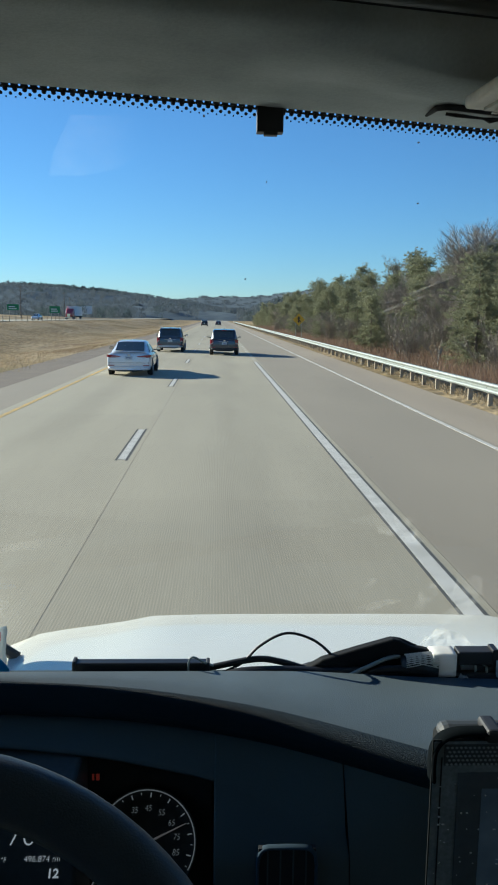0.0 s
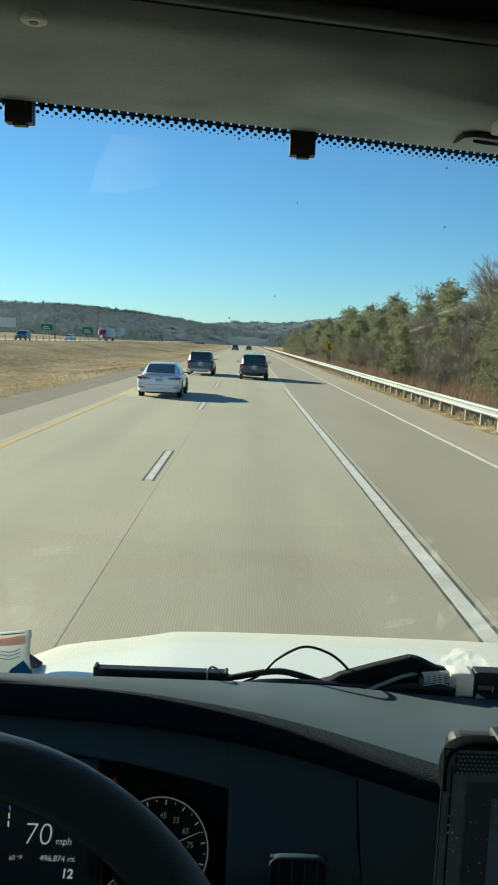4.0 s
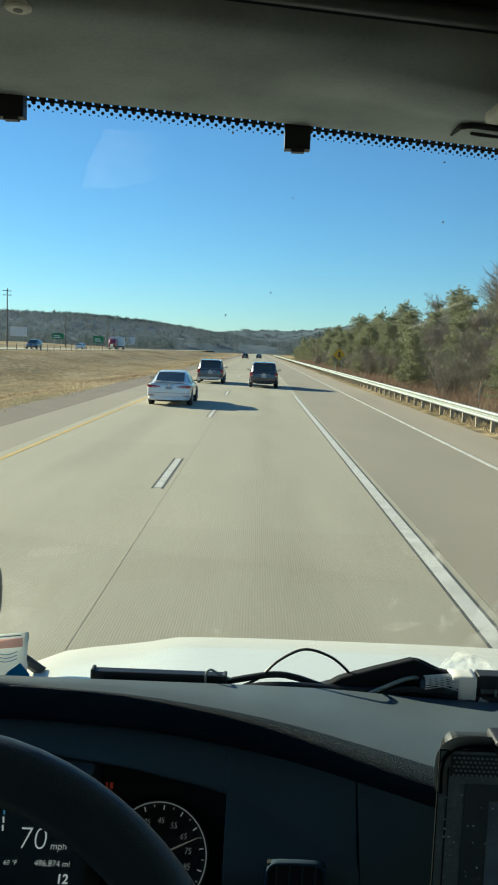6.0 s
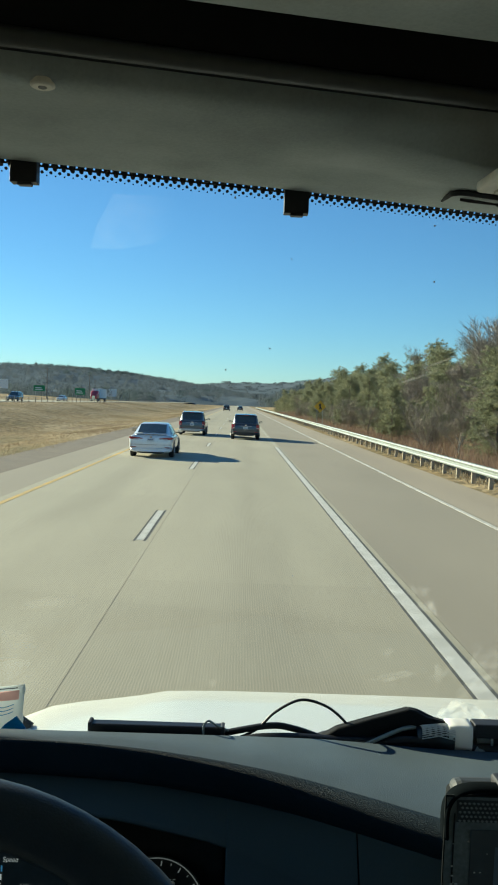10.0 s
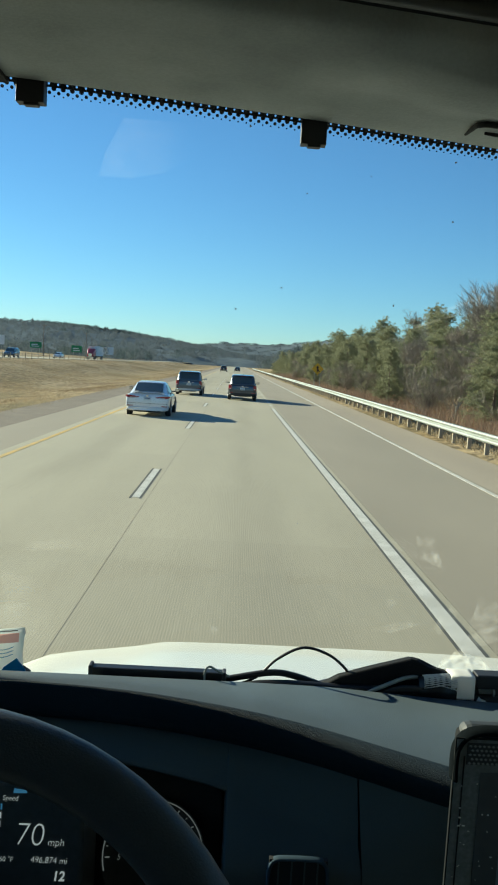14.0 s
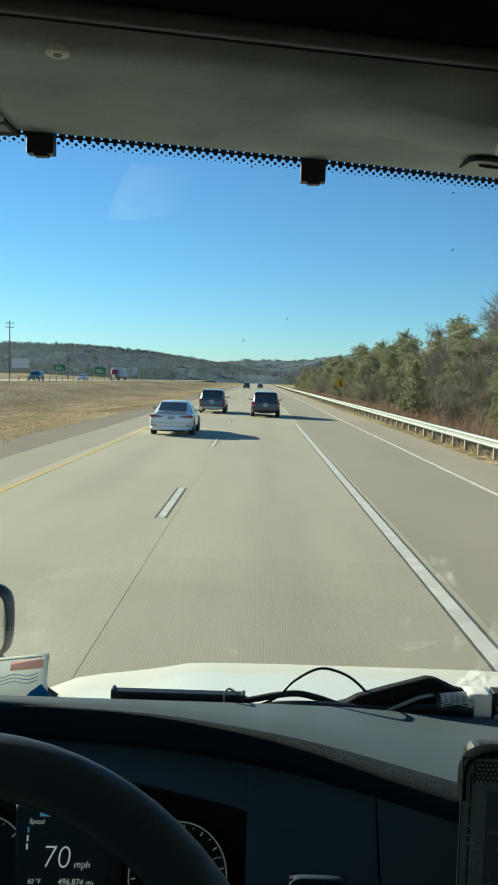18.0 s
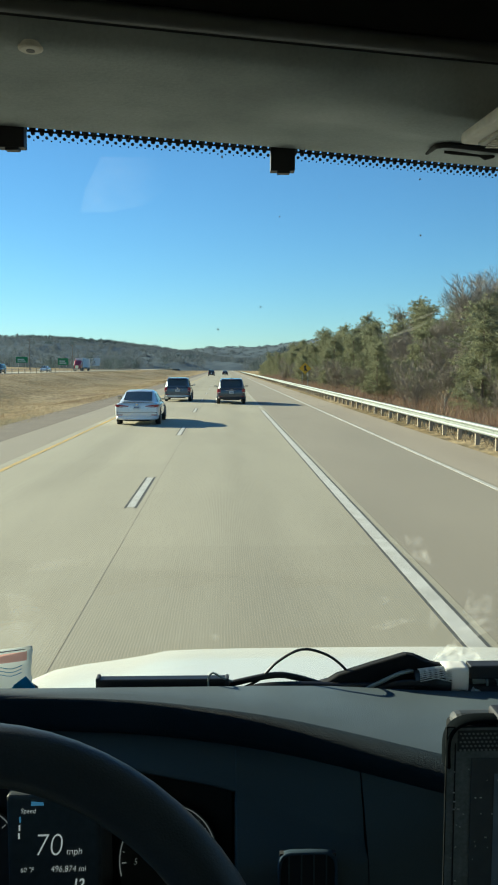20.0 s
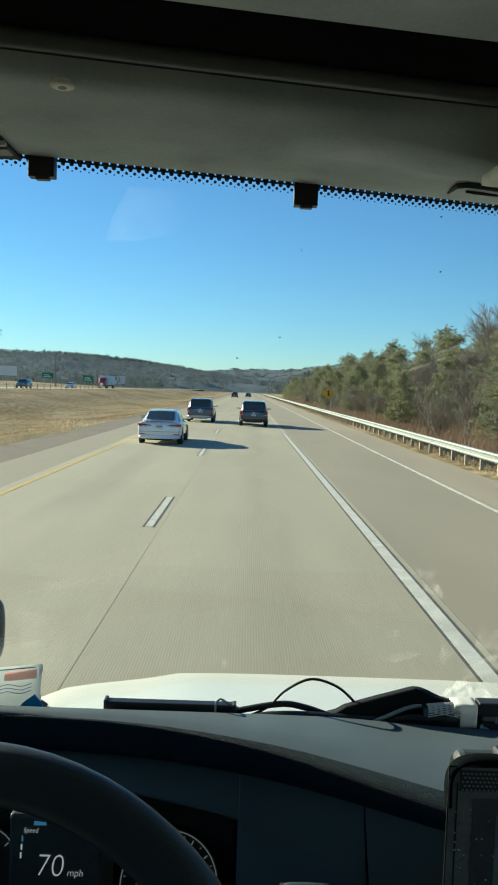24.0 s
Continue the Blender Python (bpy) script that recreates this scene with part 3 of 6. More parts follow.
        if suv:
            part("roof_rail", tube(bmesh.new(), glide([(s * 0.67, 0.55, roof - 0.03), (s * 0.67, 0.75, roof + 0.03), (s * 0.67, 2.2, roof + 0.02), (s * 0.66, 2.45, roof - 0.04)], 4), 0.018, 8), M["silver"], root, smooth=True)
    low = M["silver"] if light_bumper else M["trim"]
    bm = bmesh.new()
    rings(bm, [superring(0, lo + 0.10, w, h, y, 24, 4) for y, w, h in ((-0.02, 0.62, 0.04), (-0.035, 0.70, 0.07), (0.05, 0.86, 0.10), (0.25, 0.90, 0.09))])
    part("bumper", bm, low if suv else body_paint, root, smooth=True)
    bm = bmesh.new()
    rings(bm, [superring(0, lo + 0.02, w, 0.06, y, 20, 4) for y, w in ((-0.012, 0.52), (0.02, 0.58), (0.3, 0.60))])
    part("diffuser", bm, M["trim"], root, smooth=True)
    zp = belt - (0.36 if suv else 0.30)
    p = part("number_plate", boxed((-0.155, -0.03 if not suv else -0.022, zp), (0.155, 0.01, zp + 0.155)), M["plate"], root, bevel=0.004)
    for u in (-0.09, -0.045, 0.0, 0.045, 0.09):
        part("plate_bar", boxed((u - 0.016, -0.036 if not suv else -0.028, zp + 0.05), (u + 0.016, -0.028 if not suv else -0.02, zp + 0.10)), M["plate_bar"], p)
    part("badge", rings(bmesh.new(), [superring(0, belt - 0.11, 0.065 * q, 0.035 * q, y, 14, 2) for y, q in ((-0.012, 0.8), (-0.006, 1.0), (0.03, 1.0))]), M["chrome"], root)
    part("boot_seam", boxed((-0.78, -0.004, belt - 0.44), (0.78, 0.03, belt - 0.43)), M["trim"], root)
    if suv:
        part("spoiler", rings(bmesh.new(), [superring(0, roof - 0.055 + dz, 0.66, h, y, 20, 5) for y, dz, h in ((0.17, -0.02, 0.008), (0.20, -0.012, 0.02), (0.45, 0.02, 0.03))]), body_paint, root, smooth=True)
        part("brake_lamp", boxed((-0.16, 0.165, roof - 0.085), (0.16, 0.19, roof - 0.065)), M["tail"], root)
        part("wiper", tube(bmesh.new(), [(-0.02, 0.075, belt + 0.06), (0.28, 0.10, belt + 0.10)], 0.012, 6), M["trim"], root)
        part("antenna", rings(bmesh.new(), [[(x * q, 0.62 + yy, roof + z) for x, yy in ((-0.025, 0), (0.025, 0), (0.02, 0.16), (-0.02, 0.16))] for z, q in ((-0.01, 1.0), (0.03, 0.8), (0.075, 0.3))]), M["trim"], root)
        part("trim_strip", boxed((-0.40, -0.012, belt - 0.175), (0.40, 0.03, belt - 0.155)), M["chrome"], root, bevel=0.005)
    else:
        part("spoiler", rings(bmesh.new(), [superring(0, belt - 0.005 + dz, w, 0.012, y, 20, 4) for y, w, dz in ((0.02, 0.60, 0.02), (0.05, 0.68, 0.022), (0.20, 0.70, 0.0))]), body_paint, root, smooth=True)
        part("antenna", rings(bmesh.new(), [[(x * q, 1.5 + yy, roof - 0.02 + z) for x, yy in ((-0.025, 0), (0.025, 0), (0.02, 0.16), (-0.02, 0.16))] for z, q in ((-0.01, 1.0), (0.03, 0.8), (0.06, 0.3))]), body_paint, root)
        part("brake_lamp", boxed((-0.14, 1.12, roof - 0.115), (0.14, 1.20, roof - 0.10)), M["tail"], root)
        for s in (-1, 1):
            bm = bmesh.new()
            poly(bm, [(s * 0.80, -0.004, 0.55), (s * 0.82, -0.004, 0.57), (s * 0.905, 0.13, 0.40), (s * 0.885, 0.06, 0.39)], (0, 0.02, 0))
            part("bumper_vent", bm, M["trim"], root)
    return root


NAVY = paint("dark_blue_paint", (0.045, 0.060, 0.082))
SLATE = paint("slate_blue_paint", (0.070, 0.098, 0.130))
WHITE = paint("white_car_paint", (0.78, 0.79, 0.80), 0.3)
DARK = paint("charcoal_paint", (0.03, 0.032, 0.036))
car("suv", (0.45, 54.0, 0.0), NAVY, "suv", "dark blue compact SUV driving ahead in the lane")
car("suv", (-3.35, 58.0, 0.0), SLATE, "suv", "slate blue three-row SUV with silver rear bumper", light_bumper=True)
car("sedan", (-3.70, 34.0, 0.0), WHITE, "sedan", "white four-door sedan with red tail lamps")
car("suv", (-3.6, 235.0, 0.0), DARK, "suv", "small far charcoal SUV on the road")
car("sedan", (0.4, 262.0, 0.0), DARK, "sedan", "small far charcoal sedan on the road")
car("suv", (-40.5, 150.0, 1.32), SLATE, "suv", "slate blue SUV on the opposite carriageway", yaw=180)
car("sedan", (-44.0, 205.0, 1.32), WHITE, "sedan", "white sedan on the opposite carriageway", yaw=180)


# ---- the truck cab ----
M["hood"] = material("white_truck_paint", (0.72, 0.71, 0.63), (0.66, 0.65, 0.58), rough=0.4, coat=0.35, scale=2, fine=200, fine_amount=0.03)
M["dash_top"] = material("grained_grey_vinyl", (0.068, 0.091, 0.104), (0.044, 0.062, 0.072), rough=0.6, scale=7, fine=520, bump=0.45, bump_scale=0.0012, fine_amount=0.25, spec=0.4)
# rolled edge: darker, bluer vinyl, so that it looks out of the sun
M["dash_roll"] = material("grained_shade_vinyl", (0.019, 0.031, 0.042), (0.013, 0.022, 0.031), rough=0.5, scale=6, fine=650, bump=1.0, bump_scale=0.0028, fine_amount=0.4, spec=0.04)
M["fascia"] = material("blue_black_plastic", (0.064, 0.082, 0.082), (0.053, 0.069, 0.070), spec=0.12, rough=0.7, scale=5, fine=500, fine_amount=0.1)
M["cluster"] = material("matt_black_cluster", (0.044, 0.051, 0.054), rough=0.6)
M["liner"] = material("grey_beige_headliner", (0.450, 0.500, 0.492), (0.270, 0.308, 0.306), rough=0.95, scale=7, fine=260, bump=0.4, bump_scale=0.0012, fine_amount=0.14, mixing=0.45)
M["lip"] = material("dark_grey_lip", (0.10, 0.105, 0.10), rough=0.5)
# near-black put into recesses and gaps in place of their shade
M["void"] = material("recess_shade_black", (0.018, 0.021, 0.024), rough=0.9)
M["frit"] = material("black_frit", (0.013, 0.014, 0.017), rough=0.5)
M["rubber"] = material("black_rubber_cable", (0.012, 0.012, 0.013), rough=0.45, spec=0.5)
M["sleeve"] = material("black_cable_sleeve", (0.008, 0.009, 0.010), (0.012, 0.013, 0.014), spec=0.15, rough=0.8, scale=40, fine=250, bump=0.5, bump_scale=0.001)
M["tape"] = island_material("white_paper_tape", [(0.90, 0.90, 0.86), (0.88, 0.88, 0.84)], 0.7, 0.35)
M["braid"] = material("silver_braid", (0.78, 0.79, 0.77), (0.60, 0.61, 0.60), rough=0.35, metal=0.5, scale=60, fine=300)
M["wheel_leather"] = material("black_wheel_leather", (0.044, 0.053, 0.059), (0.034, 0.042, 0.047), rough=0.42, scale=20, fine=500, bump=0.3, bump_scale=0.0008, fine_amount=0.2)
M["tablet"] = material("scuffed_black_rubber", (0.016, 0.018, 0.019), (0.011, 0.013, 0.014), spec=0.15, rough=0.9, scale=25, fine=300, fine_amount=0.25)
M["grey_edge"] = material("grey_holder_plastic", (0.17, 0.18, 0.18), (0.12, 0.13, 0.13), rough=0.45)
M["screen"] = material("dark_tablet_screen", (0.085, 0.105, 0.118), (0.060, 0.076, 0.086), rough=0.45, scale=8, fine=80)
M["dust"] = material("pale_dust", (0.85, 0.85, 0.82), rough=0.9)
M["lamp_frame"] = material("pale_lamp_frame", (0.80, 0.78, 0.68), rough=0.6)
M["lamp_lens"] = material("ribbed_lamp_lens", (0.42, 0.42, 0.37), (0.36, 0.36, 0.31), rough=0.4)
M["bag"] = island_material("milky_plastic_bag", [(0.80, 0.83, 0.80), (0.78, 0.82, 0.80)], 0.3, 0.65)
M["bag_red"] = island_material("red_bag_print", [(0.80, 0.47, 0.42), (0.79, 0.45, 0.40)], 0.35, 0.6)
M["bag_blue"] = island_material("blue_bag_print", [(0.05, 0.32, 0.55), (0.04, 0.28, 0.50)], 0.35, 0.5)
M["speck"] = island_material("dirt_specks", [(0.10, 0.13, 0.17), (0.18, 0.22, 0.28), (0.28, 0.33, 0.40), (0.14, 0.17, 0.22)], 0.9, 0.15)
M["vent_rim"] = material("blue_grey_vent_rim", (0.052, 0.082, 0.108), (0.042, 0.068, 0.090), spec=0.1, rough=0.8)
M["mirror_shell"] = material("dark_mirror_shell", (0.045, 0.052, 0.065), rough=0.4)
M["mirror"] = material("mirror_glass", (0.93, 0.93, 0.90), (0.91, 0.91, 0.88), rough=0.03, metal=1.0, fine_amount=0.01)

M["display"] = glow("white_display", (0.85, 0.88, 0.86), 0.16)
M["display_dim"] = glow("grey_display", (0.60, 0.63, 0.62), 0.07)
M["display_blue"] = glow("blue_display", (0.10, 0.33, 0.58), 0.14)
M["pale_needle"] = glow("pale_needle", (0.55, 0.50, 0.47), 0.05)
M["warning"] = glow("red_warning", (0.42, 0.05, 0.03), 0.06)
M["windscreen"] = clear_pane("windscreen_glass", (0.97, 0.99, 0.98), 0.10, 0.03)

truck = empty("truck", (0.30, 1.6, 0.0))
tagged(truck, "white highway truck with black dashboard and grey headliner", "truck")
INV = Matrix.Translation((-0.30, -1.6, 0.0))


def tp(name, bm, mat, label="", smooth=False, bevel=0.0, parent=None):
    """A part of the truck given in world metres."""
    bm.transform(INV)
    return part(name, bm, mat, parent or truck, label, smooth, bevel)


HEAD = [(-0.95, 0.53), (-0.60, 0.635), (-0.286, 0.711), (-0.146, 0.745), (0.007, 0.785), (0.175, 0.835), (0.363, 0.890), (0.55, 0.925), (0.75, 0.915), (1.0, 0.83), (1.55, 0.60)]
NEAR = [(-1.0, 0.955), (-0.37, 0.953), (-0.195, 0.936), (-0.09, 0.908), (0.013, 0.872), (0.075, 0.840), (0.136, 0.805), (0.213, 0.756), (0.33, 0.69), (0.5, 0.64), (0.9, 0.62), (1.6, 0.62)]


def head_y(x):
    return lerp(x, HEAD)


def smoothed(x, table, r=0.06):
    return sum(lerp(x + d * r, table) for d in (-1, -0.5, 0, 0.5, 1)) / 5


XS = [-0.95 + 0.05 * i for i in range(51)]
SMEARS = [(-0.074, 1.944, 0.006, 0.011, 0.3), (0.2766, 2.112, 0.014, 0.030, 0.45), (0.262, 2.118, 0.006, 0.026, 0.35), (0.292, 2.100, 0.006, 0.022, 0.5), (0.227, 2.009, 0.011, 0.008, 0.5), (0.307, 2.020, 0.0022, 0.019, 0.05), (0.245, 1.960, 0.040, 0.010, 0.2), (0.330, 1.975, 0.016, 0.036, -0.5), (0.402, 1.985, 0.035, 0.045, 0.3), (0.40, 1.94, 0.05, 0.018, 0.5), (0.238, 2.500, 0.066, 0.0022, 0.39), (0.215, 2.480, 0.040, 0.0016, 0.36)]
# windscreen
bm = bmesh.new()
rings(bm, [[Vector((x, head_y(x) - 0.012, 2.715)).lerp(Vector((x * 1.05, 1.24 - 0.12 * (x - 0.3) ** 2, 1.79)), f) for x in XS] for f in (0, 0.25, 0.5, 0.75, 1)], closed=False)
glass = tp("windscreen", bm, M["windscreen"], "clear dusty windscreen", smooth=True)
glass.visible_shadow = False


def on_glass(x, down, lift=0.003):
    """A point on the windscreen's inner face, a way down from its top edge."""
    a, b = Vector((x, smoothed(x, HEAD), 2.707)), Vector((x, 1.24 - 0.12 * (x - 0.3) ** 2, 1.79))
    d = (b - a).normalized()
    return a + d * down + Vector((0, -lift, -lift * 0.3)), d


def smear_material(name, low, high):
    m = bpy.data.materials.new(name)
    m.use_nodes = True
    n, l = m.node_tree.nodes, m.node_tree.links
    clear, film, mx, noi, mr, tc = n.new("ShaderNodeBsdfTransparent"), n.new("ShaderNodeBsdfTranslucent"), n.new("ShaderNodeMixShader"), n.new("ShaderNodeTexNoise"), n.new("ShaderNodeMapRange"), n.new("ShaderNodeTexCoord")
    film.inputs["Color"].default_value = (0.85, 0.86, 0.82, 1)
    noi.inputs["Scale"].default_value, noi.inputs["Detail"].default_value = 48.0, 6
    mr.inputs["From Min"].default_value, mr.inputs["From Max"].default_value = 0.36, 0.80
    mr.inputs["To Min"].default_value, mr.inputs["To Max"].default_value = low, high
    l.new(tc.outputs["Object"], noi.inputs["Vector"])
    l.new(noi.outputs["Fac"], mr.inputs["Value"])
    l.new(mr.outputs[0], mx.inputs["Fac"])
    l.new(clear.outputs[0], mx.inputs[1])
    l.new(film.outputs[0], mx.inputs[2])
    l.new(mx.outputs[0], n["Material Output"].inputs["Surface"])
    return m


M["smear"] = smear_material("windscreen_smear", 0.0, 0.11)
M["film"] = smear_material("painted_reflection", 0.016, 0.034)
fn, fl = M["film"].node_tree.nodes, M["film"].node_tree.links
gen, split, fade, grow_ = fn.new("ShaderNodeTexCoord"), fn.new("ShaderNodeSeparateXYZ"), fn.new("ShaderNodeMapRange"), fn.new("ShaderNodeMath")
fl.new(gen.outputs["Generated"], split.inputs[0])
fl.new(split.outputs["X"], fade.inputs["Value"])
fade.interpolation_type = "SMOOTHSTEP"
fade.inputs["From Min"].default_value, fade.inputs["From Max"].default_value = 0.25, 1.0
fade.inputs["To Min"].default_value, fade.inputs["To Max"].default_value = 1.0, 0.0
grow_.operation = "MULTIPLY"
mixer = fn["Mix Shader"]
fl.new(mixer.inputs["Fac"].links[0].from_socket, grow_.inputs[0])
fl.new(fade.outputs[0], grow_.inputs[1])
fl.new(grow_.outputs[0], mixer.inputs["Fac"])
M["clear_tape"] = smear_material("clear_crumpled_tape", 0.06, 0.32)


def on_pane(x, z, lift=0.004):
    """On the inner face of the windscreen at a given height."""
    f = (2.715 - z) / (2.715 - 1.79)
    return Vector((x, (head_y(x) - 0.012) * (1 - f) + (1.24 - 0.12 * (x - 0.3) ** 2) * f - lift, z))


srng = random.Random(2)
for x, z, w, h, turn in SMEARS:
    bm = bmesh.new()
    pts = []
    for k in range(14):
        a = math.tau * k / 14
        q = srng.uniform(0.65, 1.15)
        u, v = w * q * math.cos(a), h * q * math.sin(a)
        c, s_ = math.cos(turn), math.sin(turn)
        pts.append(on_pane(x + u * c - v * s_, z + u * s_ + v * c))
    bm.faces.new([bm.verts.new(q) for q in pts])
    sm = tp("smear", bm, M["smear"])
    sm.visible_shadow = False

# pale translucent panels painted in place of dull reflections in the glass
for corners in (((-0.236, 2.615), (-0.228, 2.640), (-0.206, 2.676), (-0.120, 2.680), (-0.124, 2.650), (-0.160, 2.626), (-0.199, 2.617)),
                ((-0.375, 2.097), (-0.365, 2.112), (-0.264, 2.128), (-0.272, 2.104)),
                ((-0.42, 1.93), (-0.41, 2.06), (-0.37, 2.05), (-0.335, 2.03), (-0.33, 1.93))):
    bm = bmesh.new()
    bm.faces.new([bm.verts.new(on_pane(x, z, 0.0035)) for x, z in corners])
    ob = tp("wipe_film", bm, M["film"], "faint pale film painted for a reflection in the glass")
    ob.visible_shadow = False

# specks of dirt on the glass
vs, fs = [], []
SPECKS = [(0.015, 2.622, 0.0010), (0.2163, 2.609, 0.0013), (0.2064, 2.678, 0.0014), (0.1514, 2.497, 0.0014), (-0.0667, 2.477, 0.0012), (-0.0074, 2.508, 0.0010), (-0.0608, 2.685, 0.0014)]
for k in range(52):
    c = on_pane(srng.uniform(-0.40, 0.52), srng.uniform(1.96, 2.66), 0.0032) if k >= len(SPECKS) else on_pane(*SPECKS[k][:2], 0.0032)
    r = srng.choice((0.0004, 0.0004, 0.0005, 0.0007)) if k >= len(SPECKS) else SPECKS[k][2]
    b0 = len(vs)
    turn = srng.uniform(0, 6)
    vs += [INV @ (c + Vector((r * srng.uniform(0.6, 1.4) * math.cos(a + turn), 0, r * srng.uniform(0.6, 1.6) * math.sin(a + turn)))) for a in (math.tau * q / 7 for q in range(7))]
    fs.append(tuple(range(b0, b0 + 7)))
tagged(soup("glass_specks", vs, fs, M["speck"], truck, "dirt specks on the windscreen"), kind="stuff")

# dotted black edge of the windscreen
vs, fs = [], []
STEP = 0.0098
for i in range(224):
    x = -0.85 + STEP * i
    for row, (off, down, r) in enumerate(((0.0, 0.0105, 0.0028), (0.5, 0.0150, 0.0020), (0.0, 0.0185, 0.0010))):
        c, d = on_glass(x + off * STEP, down)
        k = len(vs)
        vs += [c + Vector((r * math.cos(a), 0, 0)) + d * (r * math.sin(a)) for a in (math.tau * q / 10 for q in range(10))]
        fs.append(tuple(range(k, k + 10)))
    # the solid strip, pierced with a row of small holes
    k = len(vs)
    hole, d = on_glass(x + STEP / 2, 0.0058)
    sq = []
    for u, v in ((0.5, 0), (0.5, 1), (0, 1), (-0.5, 1), (-0.5, 0), (-0.5, -1), (0, -1), (0.5, -1)):
        c, _ = on_glass(x + STEP / 2 + u * STEP, 0.0058 + v * (0.0038 if v > 0 else 0.012))
        sq.append(c)
    vs += sq + [hole + Vector((0.0013 * math.cos(a), 0, 0)) + d * (0.0013 * math.sin(a)) for a in (math.tau * q / 8 for q in range(8))]
    fs += [(k + q, k + (q + 1) % 8, k + 8 + (q + 1) % 8, k + 8 + q) for q in range(8)]
soup("dotted_edge", [INV @ Vector(v) for v in vs], fs, M["frit"], truck, "black dotted ceramic edge of the windscreen")
# small black holders under the header
for x, foot in ((-0.304, 2.6765), (0.016, 2.672), (0.365, 2.672)):
    c, d = on_glass(x, 0.015, 0.012)
    bm = box(bmesh.new(), (c.x - 0.0155, c.y - 0.004, foot), (c.x + 0.0155, c.y + 0.012, 2.712))
    box(bm, (c.x - 0.007, c.y - 0.003, foot - 0.003), (c.x + 0.009, c.y + 0.008, foot + 0.001))
    tp("shade_holder", bm, M["frit"], "small black plastic clip", bevel=0.001)

# headliner panel over the windscreen
bm = bmesh.new()


def lip_y(x):
    return 0.486 + 0.215 * x - 0.021 * x * x


def shelf_y(x):
    return 0.402 + 0.191 * x - 0.036 * x * x


rows = []
for x in XS:
    h, l = smoothed(x, HEAD), lip_y(x)
    sag = 0.004 * noise.noise((x * 5, 0, 0)) - 0.040 * ease(x, -0.06, 0.22) * (1 - ease(x, 0.40, 0.55))
    rows.append([(x, h + 0.016, 2.745), (x, h, 2.7225), (x, h - 0.002, 2.706), (x, h - 0.012, 2.699), (x, h - 0.06, 2.699 + sag * 0.04), (x, h - 0.11, 2.698 + sag * 0.12),
                 (x, (h + l) / 2 + 0.01, 2.698 + sag * 0.2), (x, l + 0.10, 2.699 + sag * 0.75), (x, l + 0.045, 2.700 + sag * 0.6), (x, l + 0.026, 2.702), (x, l + 0.018, 2.708), (x, l + 0.013, 2.735)])
tp("headliner", rings(bm, rows, closed=False), M["liner"], "grey beige moulded headliner panel", smooth=True)
# lip, the open shelf above it coloured dark for its shade, and the console behind
tp("lip", tube(bmesh.new(), [(x, lip_y(x), 2.725) for x in XS], 0.0085, 10), M["lip"], "dark grey rubber lip", smooth=True)
# black tube stands in for the shade in the groove beside the lip
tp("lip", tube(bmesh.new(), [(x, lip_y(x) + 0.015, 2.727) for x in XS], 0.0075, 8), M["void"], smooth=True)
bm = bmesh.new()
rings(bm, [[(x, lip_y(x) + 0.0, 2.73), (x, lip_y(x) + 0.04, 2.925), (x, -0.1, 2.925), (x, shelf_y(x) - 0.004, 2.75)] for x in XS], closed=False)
tp("overhead_shelf", bm, M["void"], "open overhead shelf, near-black for its shade")
bm = bmesh.new()
rings(bm, [[(x, shelf_y(x), 2.76), (x, shelf_y(x) - 0.001, 2.737), (x, shelf_y(x) - 0.010, 2.732), (x, 0.1, 2.728), (x, -0.2, 2.73), (x, -1.2, 2.74), (x, -1.2, 2.78)] for x in XS], closed=False)
tp("overhead_console", bm, M["liner"], "grey beige overhead console", smooth=True)
# push stud
def disc(cx, cy, rows):
    return rings(bmesh.new(), [[(cx + r * math.cos(a), cy + r * math.sin(a), z) for a in (math.tau * k / 18 for k in range(18))] for r, z in rows])


stud = tp("trim_stud", disc(-0.227, 0.469, ((0.0112, 2.7045), (0.0108, 2.7000), (0.0088, 2.6988))), M["lamp_frame"], "pale round push stud", smooth=False)
bm = disc(-0.227, 0.469, ((0.0042, 2.700), (0.0038, 2.6983)))
bm.transform(INV)
part("stud_centre", bm, M["lip"], stud)
# map lamp and its recess
bm = bmesh.new()
poly(bm, [(0.185, 0.583, 2.6535), (0.196, 0.425, 2.6505), (0.300, 0.428, 2.6505), (0.330, 0.615, 2.6535)], (0, 0, 0.012))
lampo = tp("map_lamp", bm, M["lamp_frame"], "pale cream map lamp bezel", bevel=0.004)
bm = bmesh.new()
poly(bm, [(0.201, 0.573, 2.6505), (0.208, 0.495, 2.649), (0.300, 0.50, 2.649), (0.325, 0.598, 2.6505)], (0, 0, 0.004))
bm.transform(INV)
lens = part("lens", bm, M["lamp_lens"], lampo, "ribbed frosted lens")
for k in range(9):
    y = 0.503 + 0.0085 * k
    bm = box(bmesh.new(), (0.209, y, 2.6482), (0.305, y + 0.004, 2.6495))
    bm.transform(INV)
    part("rib", bm, M["lamp_frame"], lens)
tp("slot", tube(bmesh.new(), glide([(0.1975, 0.776, 2.6935), (0.1960, 0.730, 2.6895), (0.198, 0.7155, 2.6875), (0.210, 0.7124, 2.6875), (0.251, 0.726, 2.6875), (0.303, 0.748, 2.6885)], 4), [0.0016, 0.002, 0.0025, 0.003, 0.003, 0.0032, 0.0034] + [0.0036] * 20, 6), M["void"], "black moulded slot")
